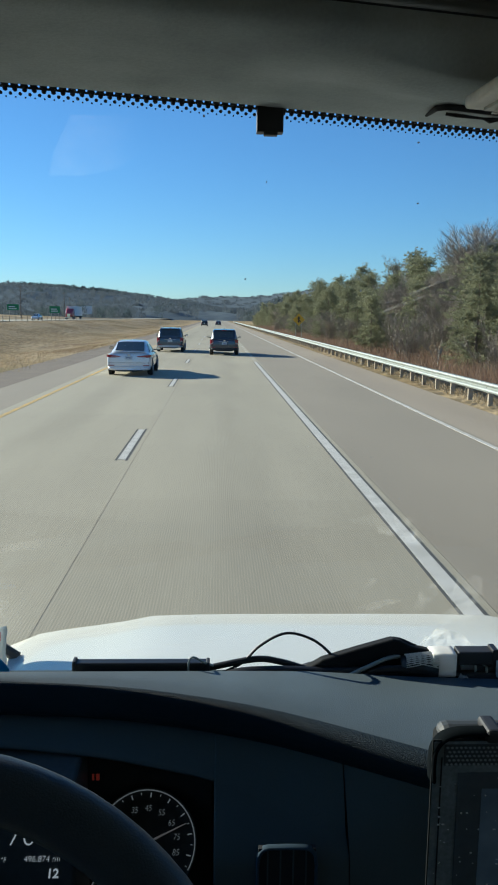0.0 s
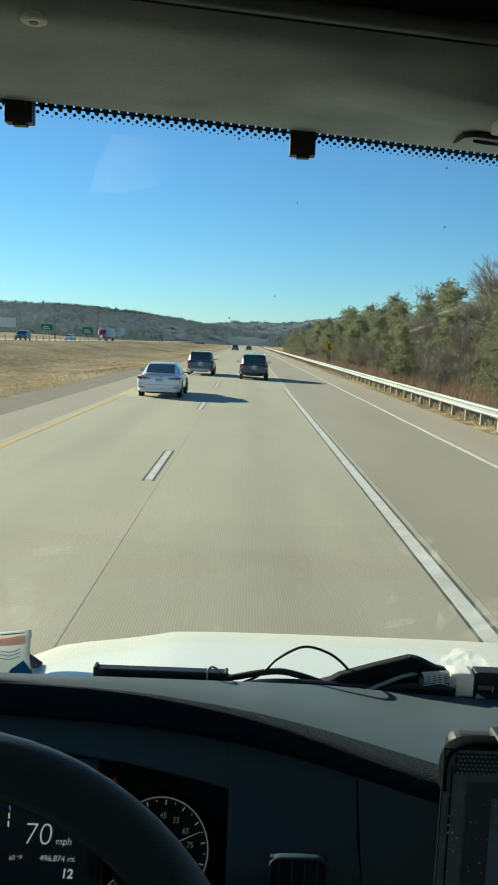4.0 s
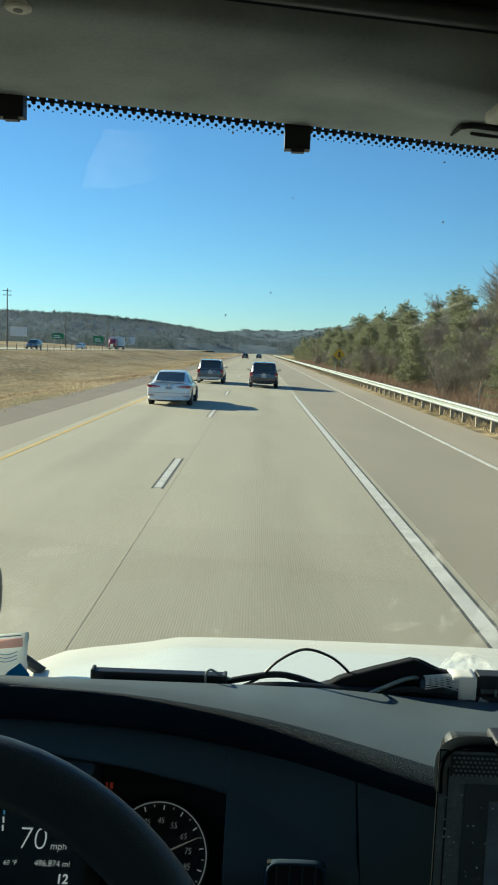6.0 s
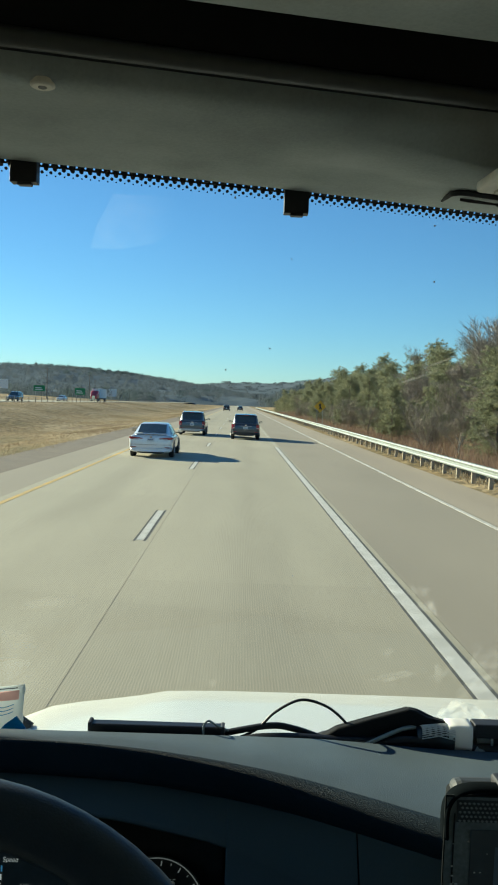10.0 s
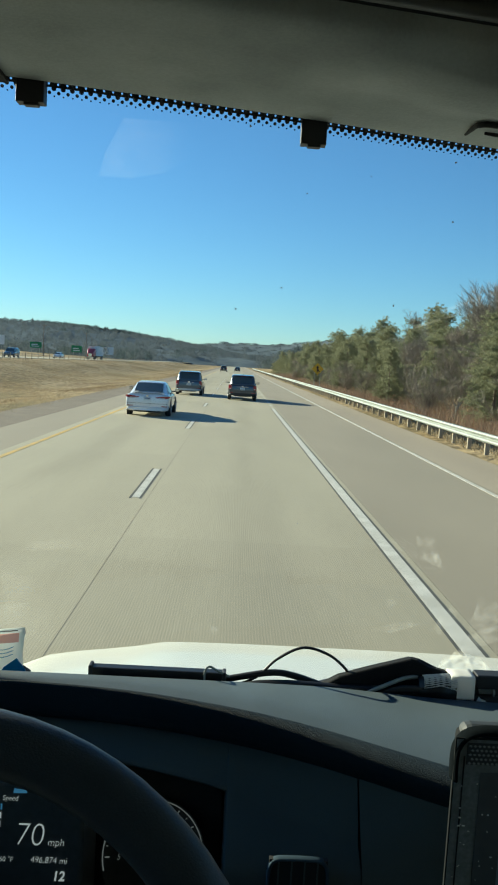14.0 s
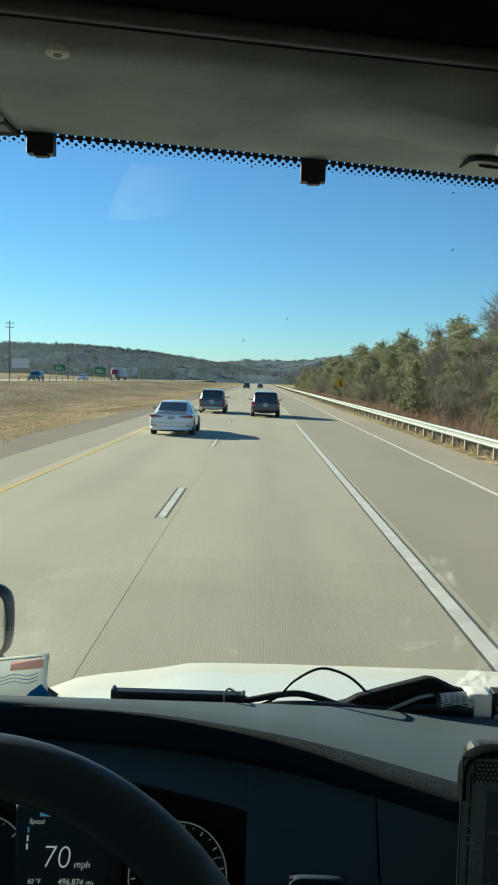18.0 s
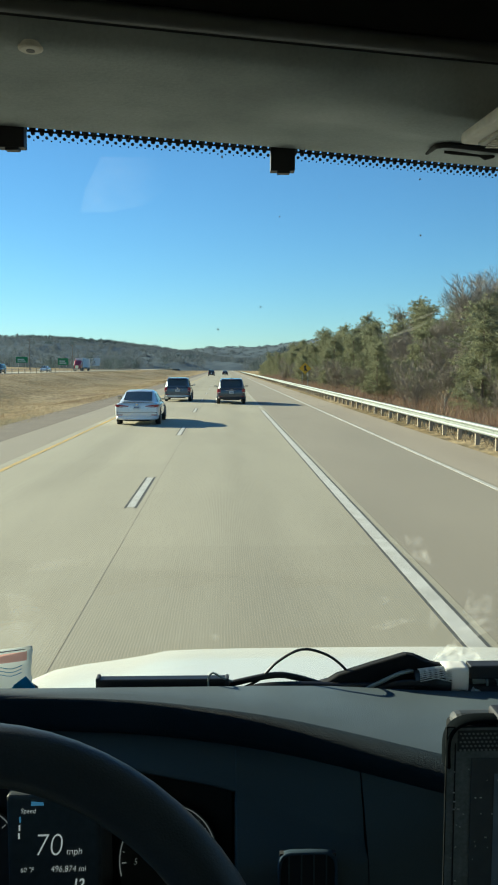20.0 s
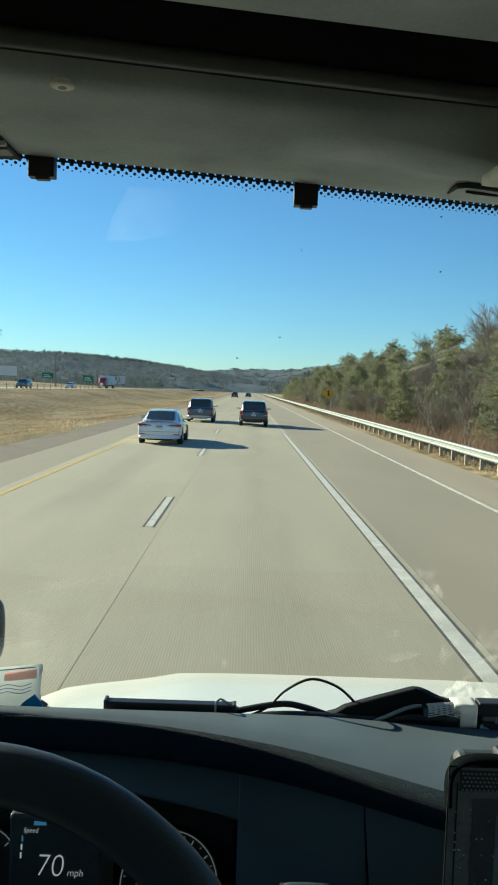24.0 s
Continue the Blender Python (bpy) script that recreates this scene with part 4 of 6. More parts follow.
tp("slot", tube(bmesh.new(), [(0.217, 0.764, 2.6930), (0.229, 0.763, 2.6915), (0.264, 0.773, 2.6910), (0.274, 0.779, 2.6905), (0.286, 0.784, 2.693)], [0.0018, 0.0024, 0.0014, 0.0036, 0.0022], 6), M["void"])
# visor recess near the driver's corner, its shade a flat black plate
recess = tp("visor_recess", boxed((-0.62, 0.592, 2.6945), (-0.3265, 0.698, 2.6985)), M["void"], "flat black plate for the shade of a visor recess", bevel=0.001)
for name, y0, y1, x1, mat in (("visor_label", 0.584, 0.610, -0.3395, "lamp_frame"), ("visor_strip", 0.622, 0.632, -0.324, "liner"), ("visor_bar", 0.640, 0.668, -0.3265, "lip")):
    bm = boxed((-0.62, y0, 2.690), (x1, y1, 2.6955))
    bm.transform(INV)
    part(name, bm, M[mat], recess, bevel=0.0024)

# dashboard top with its rolled edge
def near_y(x):
    return smoothed(x, NEAR, 0.05)


top_rows, roll_rows = [], []
for x in XS:
    n = near_y(x)
    fall = 0.008 * ease(x, 0.08, 0.28)
    crest = 0.988 - 0.02 * max(0, x) - 0.05 * max(0.0, x - 0.25)
    top_rows.append([(x, 1.24, 1.78), (x, 1.085, 1.852), (x, 1.055, 1.880), (x, crest + 0.013, 1.883), (x, crest + 0.006, 1.905 - fall), (x, crest - 0.006, 1.9185 - fall), (x, min(crest - 0.03, n + 0.02), 1.9175), (x, n + 0.004, 1.9155)])
    k = min(1.0, max(0.0, (x + 0.25) / 0.5))
    R = 0.0055 + 0.0165 * k
    roll_rows.append([(x, n + 0.004 - R * math.sin(a), 1.9155 - R + R * math.cos(a)) for a in (0, 0.3, 0.6, 0.9, 1.2, 1.57)] + [(x, n + 0.006 - R, 1.893 - 0.004 * k), (x, n + 0.003 - 0.5 * R, 1.878), (x, n + 0.004, 1.866), (x, n + 0.014, 1.857), (x, n + 0.05, 1.852), (x, 1.05, 1.845)])
tp("dash_top", rings(bmesh.new(), top_rows, closed=False), M["dash_top"], "grey grained vinyl dashboard top", smooth=True)
tp("dash_edge", rings(bmesh.new(), roll_rows, closed=False), M["dash_roll"], "grained rolled dashboard edge, darkened for shade", smooth=True)
# fascia: hood over the instruments, panel with the vent, surrounds
BROW = [(-1.0, 0.90, 1.842), (-0.35, 0.90, 1.842), (-0.20, 0.880, 1.836), (-0.04, 0.850, 1.818), (0.034, 0.82, 1.797), (0.108, 0.785, 1.787), (0.1330, 0.775, 1.786)]
rows = []
face_rows = []
for x in [-0.95 + 0.05 * i for i in range(16)] + [-0.19 + 0.015 * i for i in range(10)] + [-0.0425, -0.040, -0.03, -0.015, 0.0, 0.015, 0.03, 0.045, 0.06, 0.075, 0.09, 0.105, 0.12, 0.1325]:
    n = near_y(x)
    ey = sum(lerp(x + d, [(a, b) for a, b, c in BROW]) for d in (-0.03, 0, 0.03)) / 3
    ez = sum(lerp(x + d, [(a, c) for a, b, c in BROW]) for d in (-0.03, 0, 0.03)) / 3
    a, b = Vector((x, n + 0.016, 1.858)), Vector((x, ey, ez))
    if x > -0.043:
        c = Vector((x, 0.750, min(1.770, ez - 0.010)))
        face_rows.append([a, a.lerp(b, 0.35) + Vector((0, 0, 0.002)), a.lerp(b, 0.75) + Vector((0, 0, 0.003)), b + Vector((0, 0.004, 0.002)), b + Vector((0, -0.001, -0.002)), b.lerp(c, 0.4) + Vector((0, 0.005, 0)), c, Vector((x, 0.7445, 1.755)), Vector((x, 0.740, 1.72)), Vector((x, 0.72, 1.5)), Vector((x, 0.70, 1.28))])
        if x > -0.041:
            continue
    rows.append([a, a.lerp(b, 0.35) + Vector((0, 0, 0.002)), a.lerp(b, 0.75) + Vector((0, 0, 0.003)), b + Vector((0, 0.006, 0.003)), b, b + Vector((0, 0.004, -0.005)), b + Vector((0, 0.10, -0.006)), Vector((x, 1.02, ez - 0.004))])
tp("cluster_hood", rings(bmesh.new(), rows, closed=False), M["fascia"], "blue black hood over the instruments", smooth=True)
face_rows.insert(0, [Vector((-0.043, 0.99, p.z - 0.004)) for p in face_rows[0]])
tp("fascia", rings(bmesh.new(), face_rows, closed=False), M["fascia"], "blue black vent panel", smooth=True)
tp("fascia", boxed((-0.95, 0.735, 1.28), (-0.045, 0.99, 1.535)), M["fascia"], "blue black lower panel", bevel=0.012)
tp("fascia", boxed((-0.95, 0.75, 1.536), (-0.52, 0.99, 1.80)), M["fascia"], "blue black side panel", bevel=0.012)
bm = bmesh.new()
rows = []
for x in (0.1338, 0.14, 0.155, 0.18, 0.21, 0.25, 0.32, 0.42, 0.55, 0.75, 1.0, 1.5):
    n = near_y(x)
    top = max(0.745, n + 0.014)
    rows.append([(x, 0.70, 1.28), (x, 0.72, 1.5), (x, 0.740, 1.72), (x, 0.7445, 1.755), (x, 0.752, 1.772)] + [(x, 0.752 + (max(top, 0.755) - 0.752) * f, 1.772 + 0.086 * f) for f in (0.15, 0.3, 0.5, 0.75, 1.0)])
rings(bm, rows, closed=False)
tp("centre_panel", bm, M["fascia"], "dark blue black centre panel", smooth=True)
gap = [Vector((0, 0.703, 1.28)), Vector((0, 0.723, 1.5)), Vector((0, 0.743, 1.72)), Vector((0, 0.748, 1.755)), Vector((0, 0.756, 1.770)), Vector((0, 0.80, 1.80)), Vector((0, 0.84, 1.855))]
tp("panel_gap", rings(bmesh.new(), [[p + Vector((x, 0.004, -0.002)) for p in gap] for x in (0.129, 0.137)], closed=False), M["void"])
# instruments
cl = tp("instrument_panel", boxed((-0.52, 0.985, 1.50), (-0.047, 0.999, 1.835)), M["cluster"], "black instrument panel with white figures")


def ring_bar(cx, cz, r, w, a0, a1, y, mat, name, parent, n=40):
    bm = bmesh.new()
    pts = [(math.radians(a0 + (a1 - a0) * i / n)) for i in range(n + 1)]
    rings(bm, [[(cx + q * math.cos(a), y, cz + q * math.sin(a)) for q in (r - w / 2, r + w / 2)] + [(cx + q * math.cos(a), y + 0.002, cz + q * math.sin(a)) for q in (r + w / 2, r - w / 2)] for a in pts])
    bm.transform(INV)
    return part(name, bm, mat, parent)


def face(x, z, y):
    return INV @ pose(x, y, z, 90, 0, 0)


DIAL = 0.933
SPX, SPZ, SPR = -0.1466, 1.663, 0.075
SMX, SMZ = -0.200, 1.575
WLX, WLZ = -0.226, 1.768


def dial(cx, cz, r, marks, a0, step, size, needle, name, a_end):
    d = ring_bar(cx, cz, r, 0.0016, a_end, a0 + 14, DIAL, M["display_dim"], name, cl)
    for i, t in enumerate(marks):
        for half in (0, 0.5):
            a = math.radians(a0 - step * (i + half))
            bm = bmesh.new()
            tube(bm, [(cx + r * 0.95 * math.cos(a), DIAL, cz + r * 0.95 * math.sin(a)), (cx + r * (0.86 if not half else 0.91) * math.cos(a), DIAL, cz + r * (0.86 if not half else 0.91) * math.sin(a))], 0.0010 if not half else 0.0006, 4)
            bm.transform(INV)
            part("tick", bm, M["display_dim"], d)
        a = math.radians(a0 - step * i)
        if t:
            text(t, size, M["display_dim"], face(cx + r * 0.66 * math.cos(a) - size * 0.30 * len(t), cz + r * 0.66 * math.sin(a) - size * 0.35, DIAL), d, "figure")
    a = math.radians(needle)
    bm = tube(bmesh.new(), [(cx, DIAL - 0.004, cz), (cx + r * 0.9 * math.cos(a), DIAL - 0.004, cz + r * 0.9 * math.sin(a))], [0.0022, 0.0007], 6)
    bm.transform(INV)
    part("needle", bm, M["pale_needle"], d)
    bm = bmesh.new()
    rings(bm, [[(cx + r * 1.05 * q * math.cos(a), y, cz + r * 1.05 * q * math.sin(a)) for a in (math.tau * k / 28 for k in range(28))] for q, y in ((1.0, DIAL + 0.004), (1.0, DIAL + 0.009))])
    bm.transform(INV)
    part("dial_face", bm, M["cluster"], d)
    c = INV @ Vector((cx, DIAL, cz))
    d.matrix_basis = Matrix.Translation(c) @ Matrix.Rotation(radians(-30), 4, "X") @ Matrix.Translation(-c)
    return d


dial(SPX, SPZ, SPR, ["5", "15", "25", "35", "45", "55", "65", "75", "85"], 185, 25, 0.0125, 24, "speedometer", -30)
dial(-0.60 - SPX, SPZ, SPR, ["", "", "", "", "", "", ""], 205, 40, 0.009, 100, "rev_counter", -45)
dial(SMX, SMZ, 0.034, ["", "", "", ""], 180, 45, 0.006, 120, "small_gauge", 0)
dial(-0.60 - SMX, SMZ, 0.034, ["", "", "", ""], 180, 45, 0.006, 60, "small_gauge", 0)
bm = boxed((-0.362, 0.815, 1.55), (-0.232, 0.935, 1.832))
bm.transform(INV)
part("display_screen", bm, material("dark_glass_display", (0.072, 0.080, 0.078), (0.052, 0.060, 0.060), rough=0.4, scale=6, fine=90, spec=0.2), cl, "black driver display", bevel=0.006)
TX = 0.8135
text("70", 0.047, M["display"], face(-0.325, 1.7445, TX), cl, "speed_figure", -0.022)
text("mph", 0.0150, M["display"], face(-0.280, 1.7455, TX), cl, "speed_unit")
text("Speed", 0.0100, M["display"], face(-0.3415, 1.8070, TX), cl, "speed_word")
text("60 °F", 0.0100, M["display"], face(-0.3440, 1.7205, TX), cl, "temperature")
text("496,874 mi", 0.0128, M["display"], face(-0.302, 1.7205, TX), cl, "odometer")
text("12", 0.0195, M["display"], face(-0.272, 1.696, TX), cl, "gear_figure", 0.022)
for k, (m_, z) in enumerate((("display", 1.770), ("display", 1.782), ("display_blue", 1.794))):
    bm = boxed((-0.3455 + 0.001 * k, 0.8125, z), (-0.3435 + 0.001 * k, 0.8135, z + 0.008))
    bm.transform(INV)
    part("display_bar", bm, M[m_], cl)
bm = poly(bmesh.new(), [(-0.327, 0.8125, 1.818), (-0.309, 0.8125, 1.8185), (-0.310, 0.8125, 1.8225), (-0.326, 0.8125, 1.824)], (0, 0.001, 0))
bm.transform(INV)
part("display_flag", bm, M["display_blue"], cl)
bm = box(bmesh.new(), (WLX, DIAL - 0.001, WLZ), (WLX + 0.003, DIAL, WLZ + 0.010))
box(bm, (WLX + 0.006, DIAL - 0.001, WLZ), (WLX + 0.011, DIAL, WLZ + 0.010))
bm.transform(INV)
part("warning_lamp", bm, M["warning"], cl, "dim red warning lamp")
# air vent
bm = bmesh.new()
rings(bm, [superring(0.0515, 1.733, w, h, y, 28, 6) for w, h, y in ((0.0355, 0.052, 0.748), (0.036, 0.0525, 0.7395), (0.0385, 0.055, 0.7375), (0.040, 0.0565, 0.7395), (0.040, 0.0565, 0.747))], caps=False)
vent = tp("air_vent", bm, M["vent_rim"], "grey rimmed air vent", smooth=True)
bm = boxed((0.0145, 0.7415, 1.680), (0.0885, 0.749, 1.7865))
bm.transform(INV)
part("vent_back", bm, M["void"], vent)
for k in range(4):
    bm = boxed((0.0255 + 0.0165 * k, 0.7395, 1.681), (0.0275 + 0.0165 * k, 0.7417, 1.785))
    bm.transform(INV)
    part("slat", bm, M["fascia"], vent)
# steering wheel
WC, WR, WT = Vector((-0.274, 0.2945, 1.8695)), 0.252, radians(18.5)
wu, wv = Vector((1, 0, 0)), Vector((0, math.sin(WT), math.cos(WT)))
wn_ = wu.cross(wv)


def on_wheel(a, r):
    return WC + wu * (r * math.cos(a)) + wv * (r * math.sin(a))


bm = bmesh.new()
loops = []
for k in range(73):
    a = math.tau * k / 72
    loops.append([on_wheel(a, WR + 0.025 * math.cos(b)) + wn_ * (0.021 * math.sin(b)) for b in (math.tau * q / 18 for q in range(18))])
sw = tp("steering_wheel", rings(bm, loops, caps=False), M["wheel_leather"], "black leather steering wheel", smooth=True)
for a in (200, 270, 340):
    a = radians(a)
    bm = tube(bmesh.new(), glide([on_wheel(a, WR - 0.01), on_wheel(a, 0.14) - wn_ * -0.02, on_wheel(a, 0.06) + wn_ * 0.03], 4), [0.017] * 8 + [0.026], 10)
    bm.transform(INV)
    part("spoke", bm, M["wheel_leather"], sw, smooth=True)
bm = rings(bmesh.new(), [[on_wheel(math.tau * q / 24, r) + wn_ * h for q in range(24)] for r, h in ((0.07, 0.06), (0.082, 0.04), (0.07, 0.01), (0.045, 0.0))])
bm.transform(INV)
part("hub", bm, M["fascia"], sw, smooth=True)
tp("steering_column", tube(bmesh.new(), [WC + wn_ * 0.05, Vector((-0.25, 0.76, 1.50))], 0.045, 12), M["fascia"], smooth=True)

# hood, front end, cab shell
bm = bmesh.new()
loops = []
for y, zt, hw in ((1.22, 1.61, 1.14), (1.5, 1.60, 1.13), (1.8, 1.57, 1.12), (2.1, 1.535, 1.10), (2.28, 1.505, 1.08), (2.36, 1.45, 1.04), (2.40, 1.30, 1.0), (2.42, 0.6, 1.0)):
    ring = []
    for i in range(25):
        u = -1 + i / 12
        e = abs(u)
        z = zt - 0.10 * e ** 4 - 0.55 * max(0.0, (e - 0.90) / 0.10) ** 2
        z += 0.018 * ease(0.62 - e, 0.0, 0.10)
        ring.append((0.30 + hw * u, y, z))
    loops.append(ring)
tp("hood", rings(bm, loops, closed=False), M["hood"], "white painted truck hood", smooth=True)
tp("front_end", boxed((-0.60, 1.25, 0.55), (1.20, 2.38, 1.05)), M["trim"], bevel=0.05)
tp("bumper", boxed((-0.85, 2.2, 0.35), (1.45, 2.55, 0.75)), M["hood"], bevel=0.06)
for s, x in ((-1, -0.72), (1, 1.32)):
    w = tp("wheel", lathe_x(bmesh.new(), [(-0.14, 0.3), (-0.14, 0.46), (-0.10, 0.51), (0.10, 0.51), (0.14, 0.46), (0.14, 0.3)], 32), M["tyre"])
    w.location = (x, 1.55, 0.51)
    bm = lathe_x(bmesh.new(), [(-0.11, 0.29), (-0.10, 0.1), (0.10, 0.1), (0.11, 0.29)], 20)
    bm.transform(INV)
    part("hub", bm, M["rim"], w)
# fender mirror
bm = bmesh.new()
rings(bm, [superring(-0.80, 1.72, 0.075 * q, 0.105 * q, y, 24, 3.2) for y, q in ((1.985, 0.88), (1.98, 1.0), (2.02, 1.02), (2.08, 0.8), (2.10, 0.4))])
mir = tp("fender_mirror", bm, M["mirror_shell"], "dark grey fender mirror", smooth=True)
bm = rings(bmesh.new(), [superring(-0.80, 1.72, 0.064, 0.092, y, 24, 3.2) for y in (1.977, 1.982)])
bm.transform(INV)
part("mirror_glass", bm, M["mirror"], mir)
tp("mirror_stalk", tube(bmesh.new(), [(-0.84, 2.04, 1.64), (-0.60, 2.0, 1.50)], 0.016, 8), M["trim"])
# shell round the driver: roof, back, floor, doors with windows
tp("roof", boxed((-0.95, -1.3, 2.93), (1.55, 0.75, 2.97)), M["hood"])
tp("roof_front", poly(bmesh.new(), [(-0.95, 0.56, 2.735), (1.55, 0.63, 2.735), (1.55, 0.74, 2.95), (-0.95, 0.74, 2.95)], (0, -0.03, 0)), M["hood"])
tp("back_wall", boxed((-0.95, -1.34, 1.0), (1.55, -1.30, 2.93)), M["lip"])
tp("floor", boxed((-0.95, -1.3, 1.0), (1.55, 1.1, 1.04)), M["fascia"])
tp("firewall", boxed((-0.95, 1.10, 0.6), (1.55, 1.16, 1.84)), M["fascia"])
for s, x in ((-1, -0.97), (1, 1.57)):
    door = tp("door", boxed((x - 0.03, -0.45, 1.0), (x + 0.03, 1.15, 1.82)), M["fascia"])
    bm = boxed((x - 0.025, -1.3, 1.0), (x + 0.025, -0.45, 2.93))
    bm.transform(INV)
    part("side_wall", bm, M["lip"], door)
    bm = boxed((x - 0.025, -0.45, 2.62), (x + 0.025, 0.72, 2.93))
    bm.transform(INV)
    part("door_top", bm, M["liner"], door)
    bm = poly(bmesh.new(), [(x, 0.52, 2.63), (x, 0.66, 2.63), (x, 1.24, 1.82), (x, 1.06, 1.82)], (0.04 * -s, 0, 0))
    bm.transform(INV)
    part("pillar", bm, M["lip"], door)
seat = tp("seat", boxed((-0.50, -0.95, 1.25), (0.02, -0.45, 1.42)), M["fascia"], bevel=0.04)
bm = boxed((-0.50, -1.05, 1.42), (0.02, -0.90, 2.2))
bm.transform(INV)
part("backrest", bm, M["fascia"], seat, bevel=0.04)

# ---- loose things on the dashboard ----
TRAY = 1.883
bar = empty("cable_channel", (-0.16, 1.008, TRAY))
tagged(bar, "black plastic channel lying along the windscreen base", "cable channel")
bm = boxed((-0.101, -0.010, 0.002), (0.109, 0.010, 0.041))
part("channel", bm, M["rubber"], bar, bevel=0.003)
part("end_cap", boxed((-0.105, -0.011, 0.0), (-0.099, 0.011, 0.044)), M["trim"], bar, bevel=0.002)
part("end_cap", boxed((0.103, -0.011, 0.0), (0.109, 0.011, 0.042)), M["trim"], bar, bevel=0.002)
part("wire_loop", tube(bmesh.new(), glide([(0.077, -0.013, 0.012), (0.076, -0.013, 0.042), (0.083, -0.012, 0.052), (0.097, -0.010, 0.044), (0.115, -0.008, 0.036)], 5), 0.0018, 6), M["steel"], bar, "thin grey wire")


def cable(label, pts, r, mat="rubber", name="cable"):
    ob = part(name, tube(bmesh.new(), glide(pts, 8), r, 8), M[mat], smooth=True)
    return tagged(ob, label, "cable", "cables on the dashboard")


cable("thin black cable arching over the dashboard", [(-0.06, 1.02, TRAY + 0.004), (-0.004, 1.02, 1.912), (0.028, 1.02, 1.943), (0.068, 1.02, 1.964), (0.107, 1.02, 1.956), (0.135, 1.02, 1.936), (0.150, 1.025, 1.914), (0.158, 1.03, TRAY + 0.006)], 0.0023)
cable("thin black cable lying by the windscreen", [(-0.12, 1.03, TRAY + 0.004), (-0.05, 1.025, 1.905), (0.02, 1.02, 1.921), (0.06, 1.02, 1.917), (0.11, 1.025, 1.900), (0.16, 1.03, TRAY + 0.004)], 0.0055)
# a black cable; its bright highlight is painted as pale steel colour
cable("black cable lying on the dashboard, pale grey for its highlight", [(0.03, 0.996, TRAY + 0.006), (0.09, 0.996, 1.890), (0.14, 0.992, 1.894), (0.19, 0.99, 1.918), (0.235, 1.0, 1.932), (0.28, 1.02, 1.922), (0.30, 1.03, TRAY + 0.005)], 0.0034, "steel")
cable("black cable beside the sleeved bundle", [(0.09, 1.04, TRAY + 0.003), (0.12, 1.03, 1.903), (0.20, 1.02, 1.906), (0.30, 1.01, 1.913), (0.42, 1.0, 1.910), (0.62, 0.99, TRAY + 0.004)], 0.010)
cable("black rubber lead on the dashboard", [(0.16, 1.0, TRAY + 0.006), (0.22, 0.99, 1.916), (0.30, 0.99, 1.912), (0.40, 0.985, 1.90), (0.58, 0.97, TRAY + 0.004)], 0.0065)
cable("thin white wire at the dashboard edge", [(-0.10, 0.999, TRAY + 0.006), (-0.03, 0.995, 1.901), (0.02, 0.99, 1.9), (0.08, 0.99, TRAY + 0.012)], 0.0012, "steel")
cable("black cable lying along the crest of the dashboard", [(-0.04, 1.012, TRAY + 0.006), (0.0, 1.008, 1.902), (0.06, 1.005, 1.906), (0.12, 1.003, 1.905), (0.20, 1.0, 1.906), (0.28, 0.998, 1.904), (0.31, 0.998, TRAY + 0.006)], 0.0105)
cable("black cable behind the crest cable", [(0.30, 0.996, TRAY + 0.006), (0.34, 0.994, 1.903), (0.42, 0.99, 1.902), (0.55, 0.985, TRAY + 0.006)], 0.010)
# sleeved bundle with its peak
bm = bmesh.new()
pts = [(0.105, 0.995, 1.900), (0.14, 1.008, 1.912), (0.18, 1.015, 1.925), (0.215, 1.02, 1.938), (0.243, 1.022, 1.946), (0.275, 1.02, 1.934), (0.31, 1.015, 1.920), (0.36, 1.01, 1.912), (0.46, 1.005, 1.905), (0.66, 0.995, TRAY + 0.012)]
path = glide(pts, 5)
tube(bm, path, [0.003 + 0.008 * min(1, i / 12) for i in range(len(path))], 10)
tagged(part("cable_sleeve", bm, M["sleeve"], smooth=True), "black fabric cable sleeve tented over the dashboard", "cable sleeve")
bm = bmesh.new()
rings(bm, [[(x, 1.00, TRAY), (x, 1.005, z), (x, 1.03, z - 0.004), (x, 1.05, TRAY)] for x, z in ((0.085, 1.900), (0.127, 1.926), (0.18, 1.943), (0.238, 1.960), (0.250, 1.9575), (0.268, 1.948), (0.312, 1.938))])
tagged(part("cable_cover", bm, M["sleeve"], smooth=False, bevel=0.004), "black fabric cable cover under the bundle", "cable cover")
# white tape round the bundle
tp_ob = empty("tape_wrap", (0.322, 1.0, TRAY))
tagged(tp_ob, "band of white paper tape round the cables", "tape")
def wrap(w, h, e, x):
    return [(x, w * math.copysign(abs(math.cos(a)) ** e, math.cos(a)), h * math.copysign(abs(math.sin(a)) ** e, math.sin(a)) + 0.0420) for a in (math.tau * k / 28 for k in range(28))]


trng = random.Random(17)
bm = rings(bmesh.new(), [wrap(0.019 * q, 0.0195 * q, 0.28, dx - 0.004) for dx, q in ((-0.021, 0.97), (-0.0205, 1.0), (-0.006, 1.02), (0.009, 1.0), (0.0155, 1.03), (0.016, 0.97))])
part("tape_band", bm, M["tape"], tp_ob, smooth=True)
rows = []
for i in range(11):
    u = i / 10
    x = -0.045 + 0.125 * u
    peak = lerp(u, [(0, 0.052), (0.15, 0.070), (0.42, 0.086), (0.62, 0.079), (0.85, 0.060), (1.0, 0.045)])
    rows.append([(x + trng.gauss(0, 0.002), 0.022 + 0.034 * v + trng.gauss(0, 0.004), (0.030 + (peak - 0.036) * math.sin(math.pi * (0.12 + 0.76 * v)) ** 0.7) + trng.gauss(0, 0.0045)) for v in (0, 0.25, 0.5, 0.75, 1.0)])
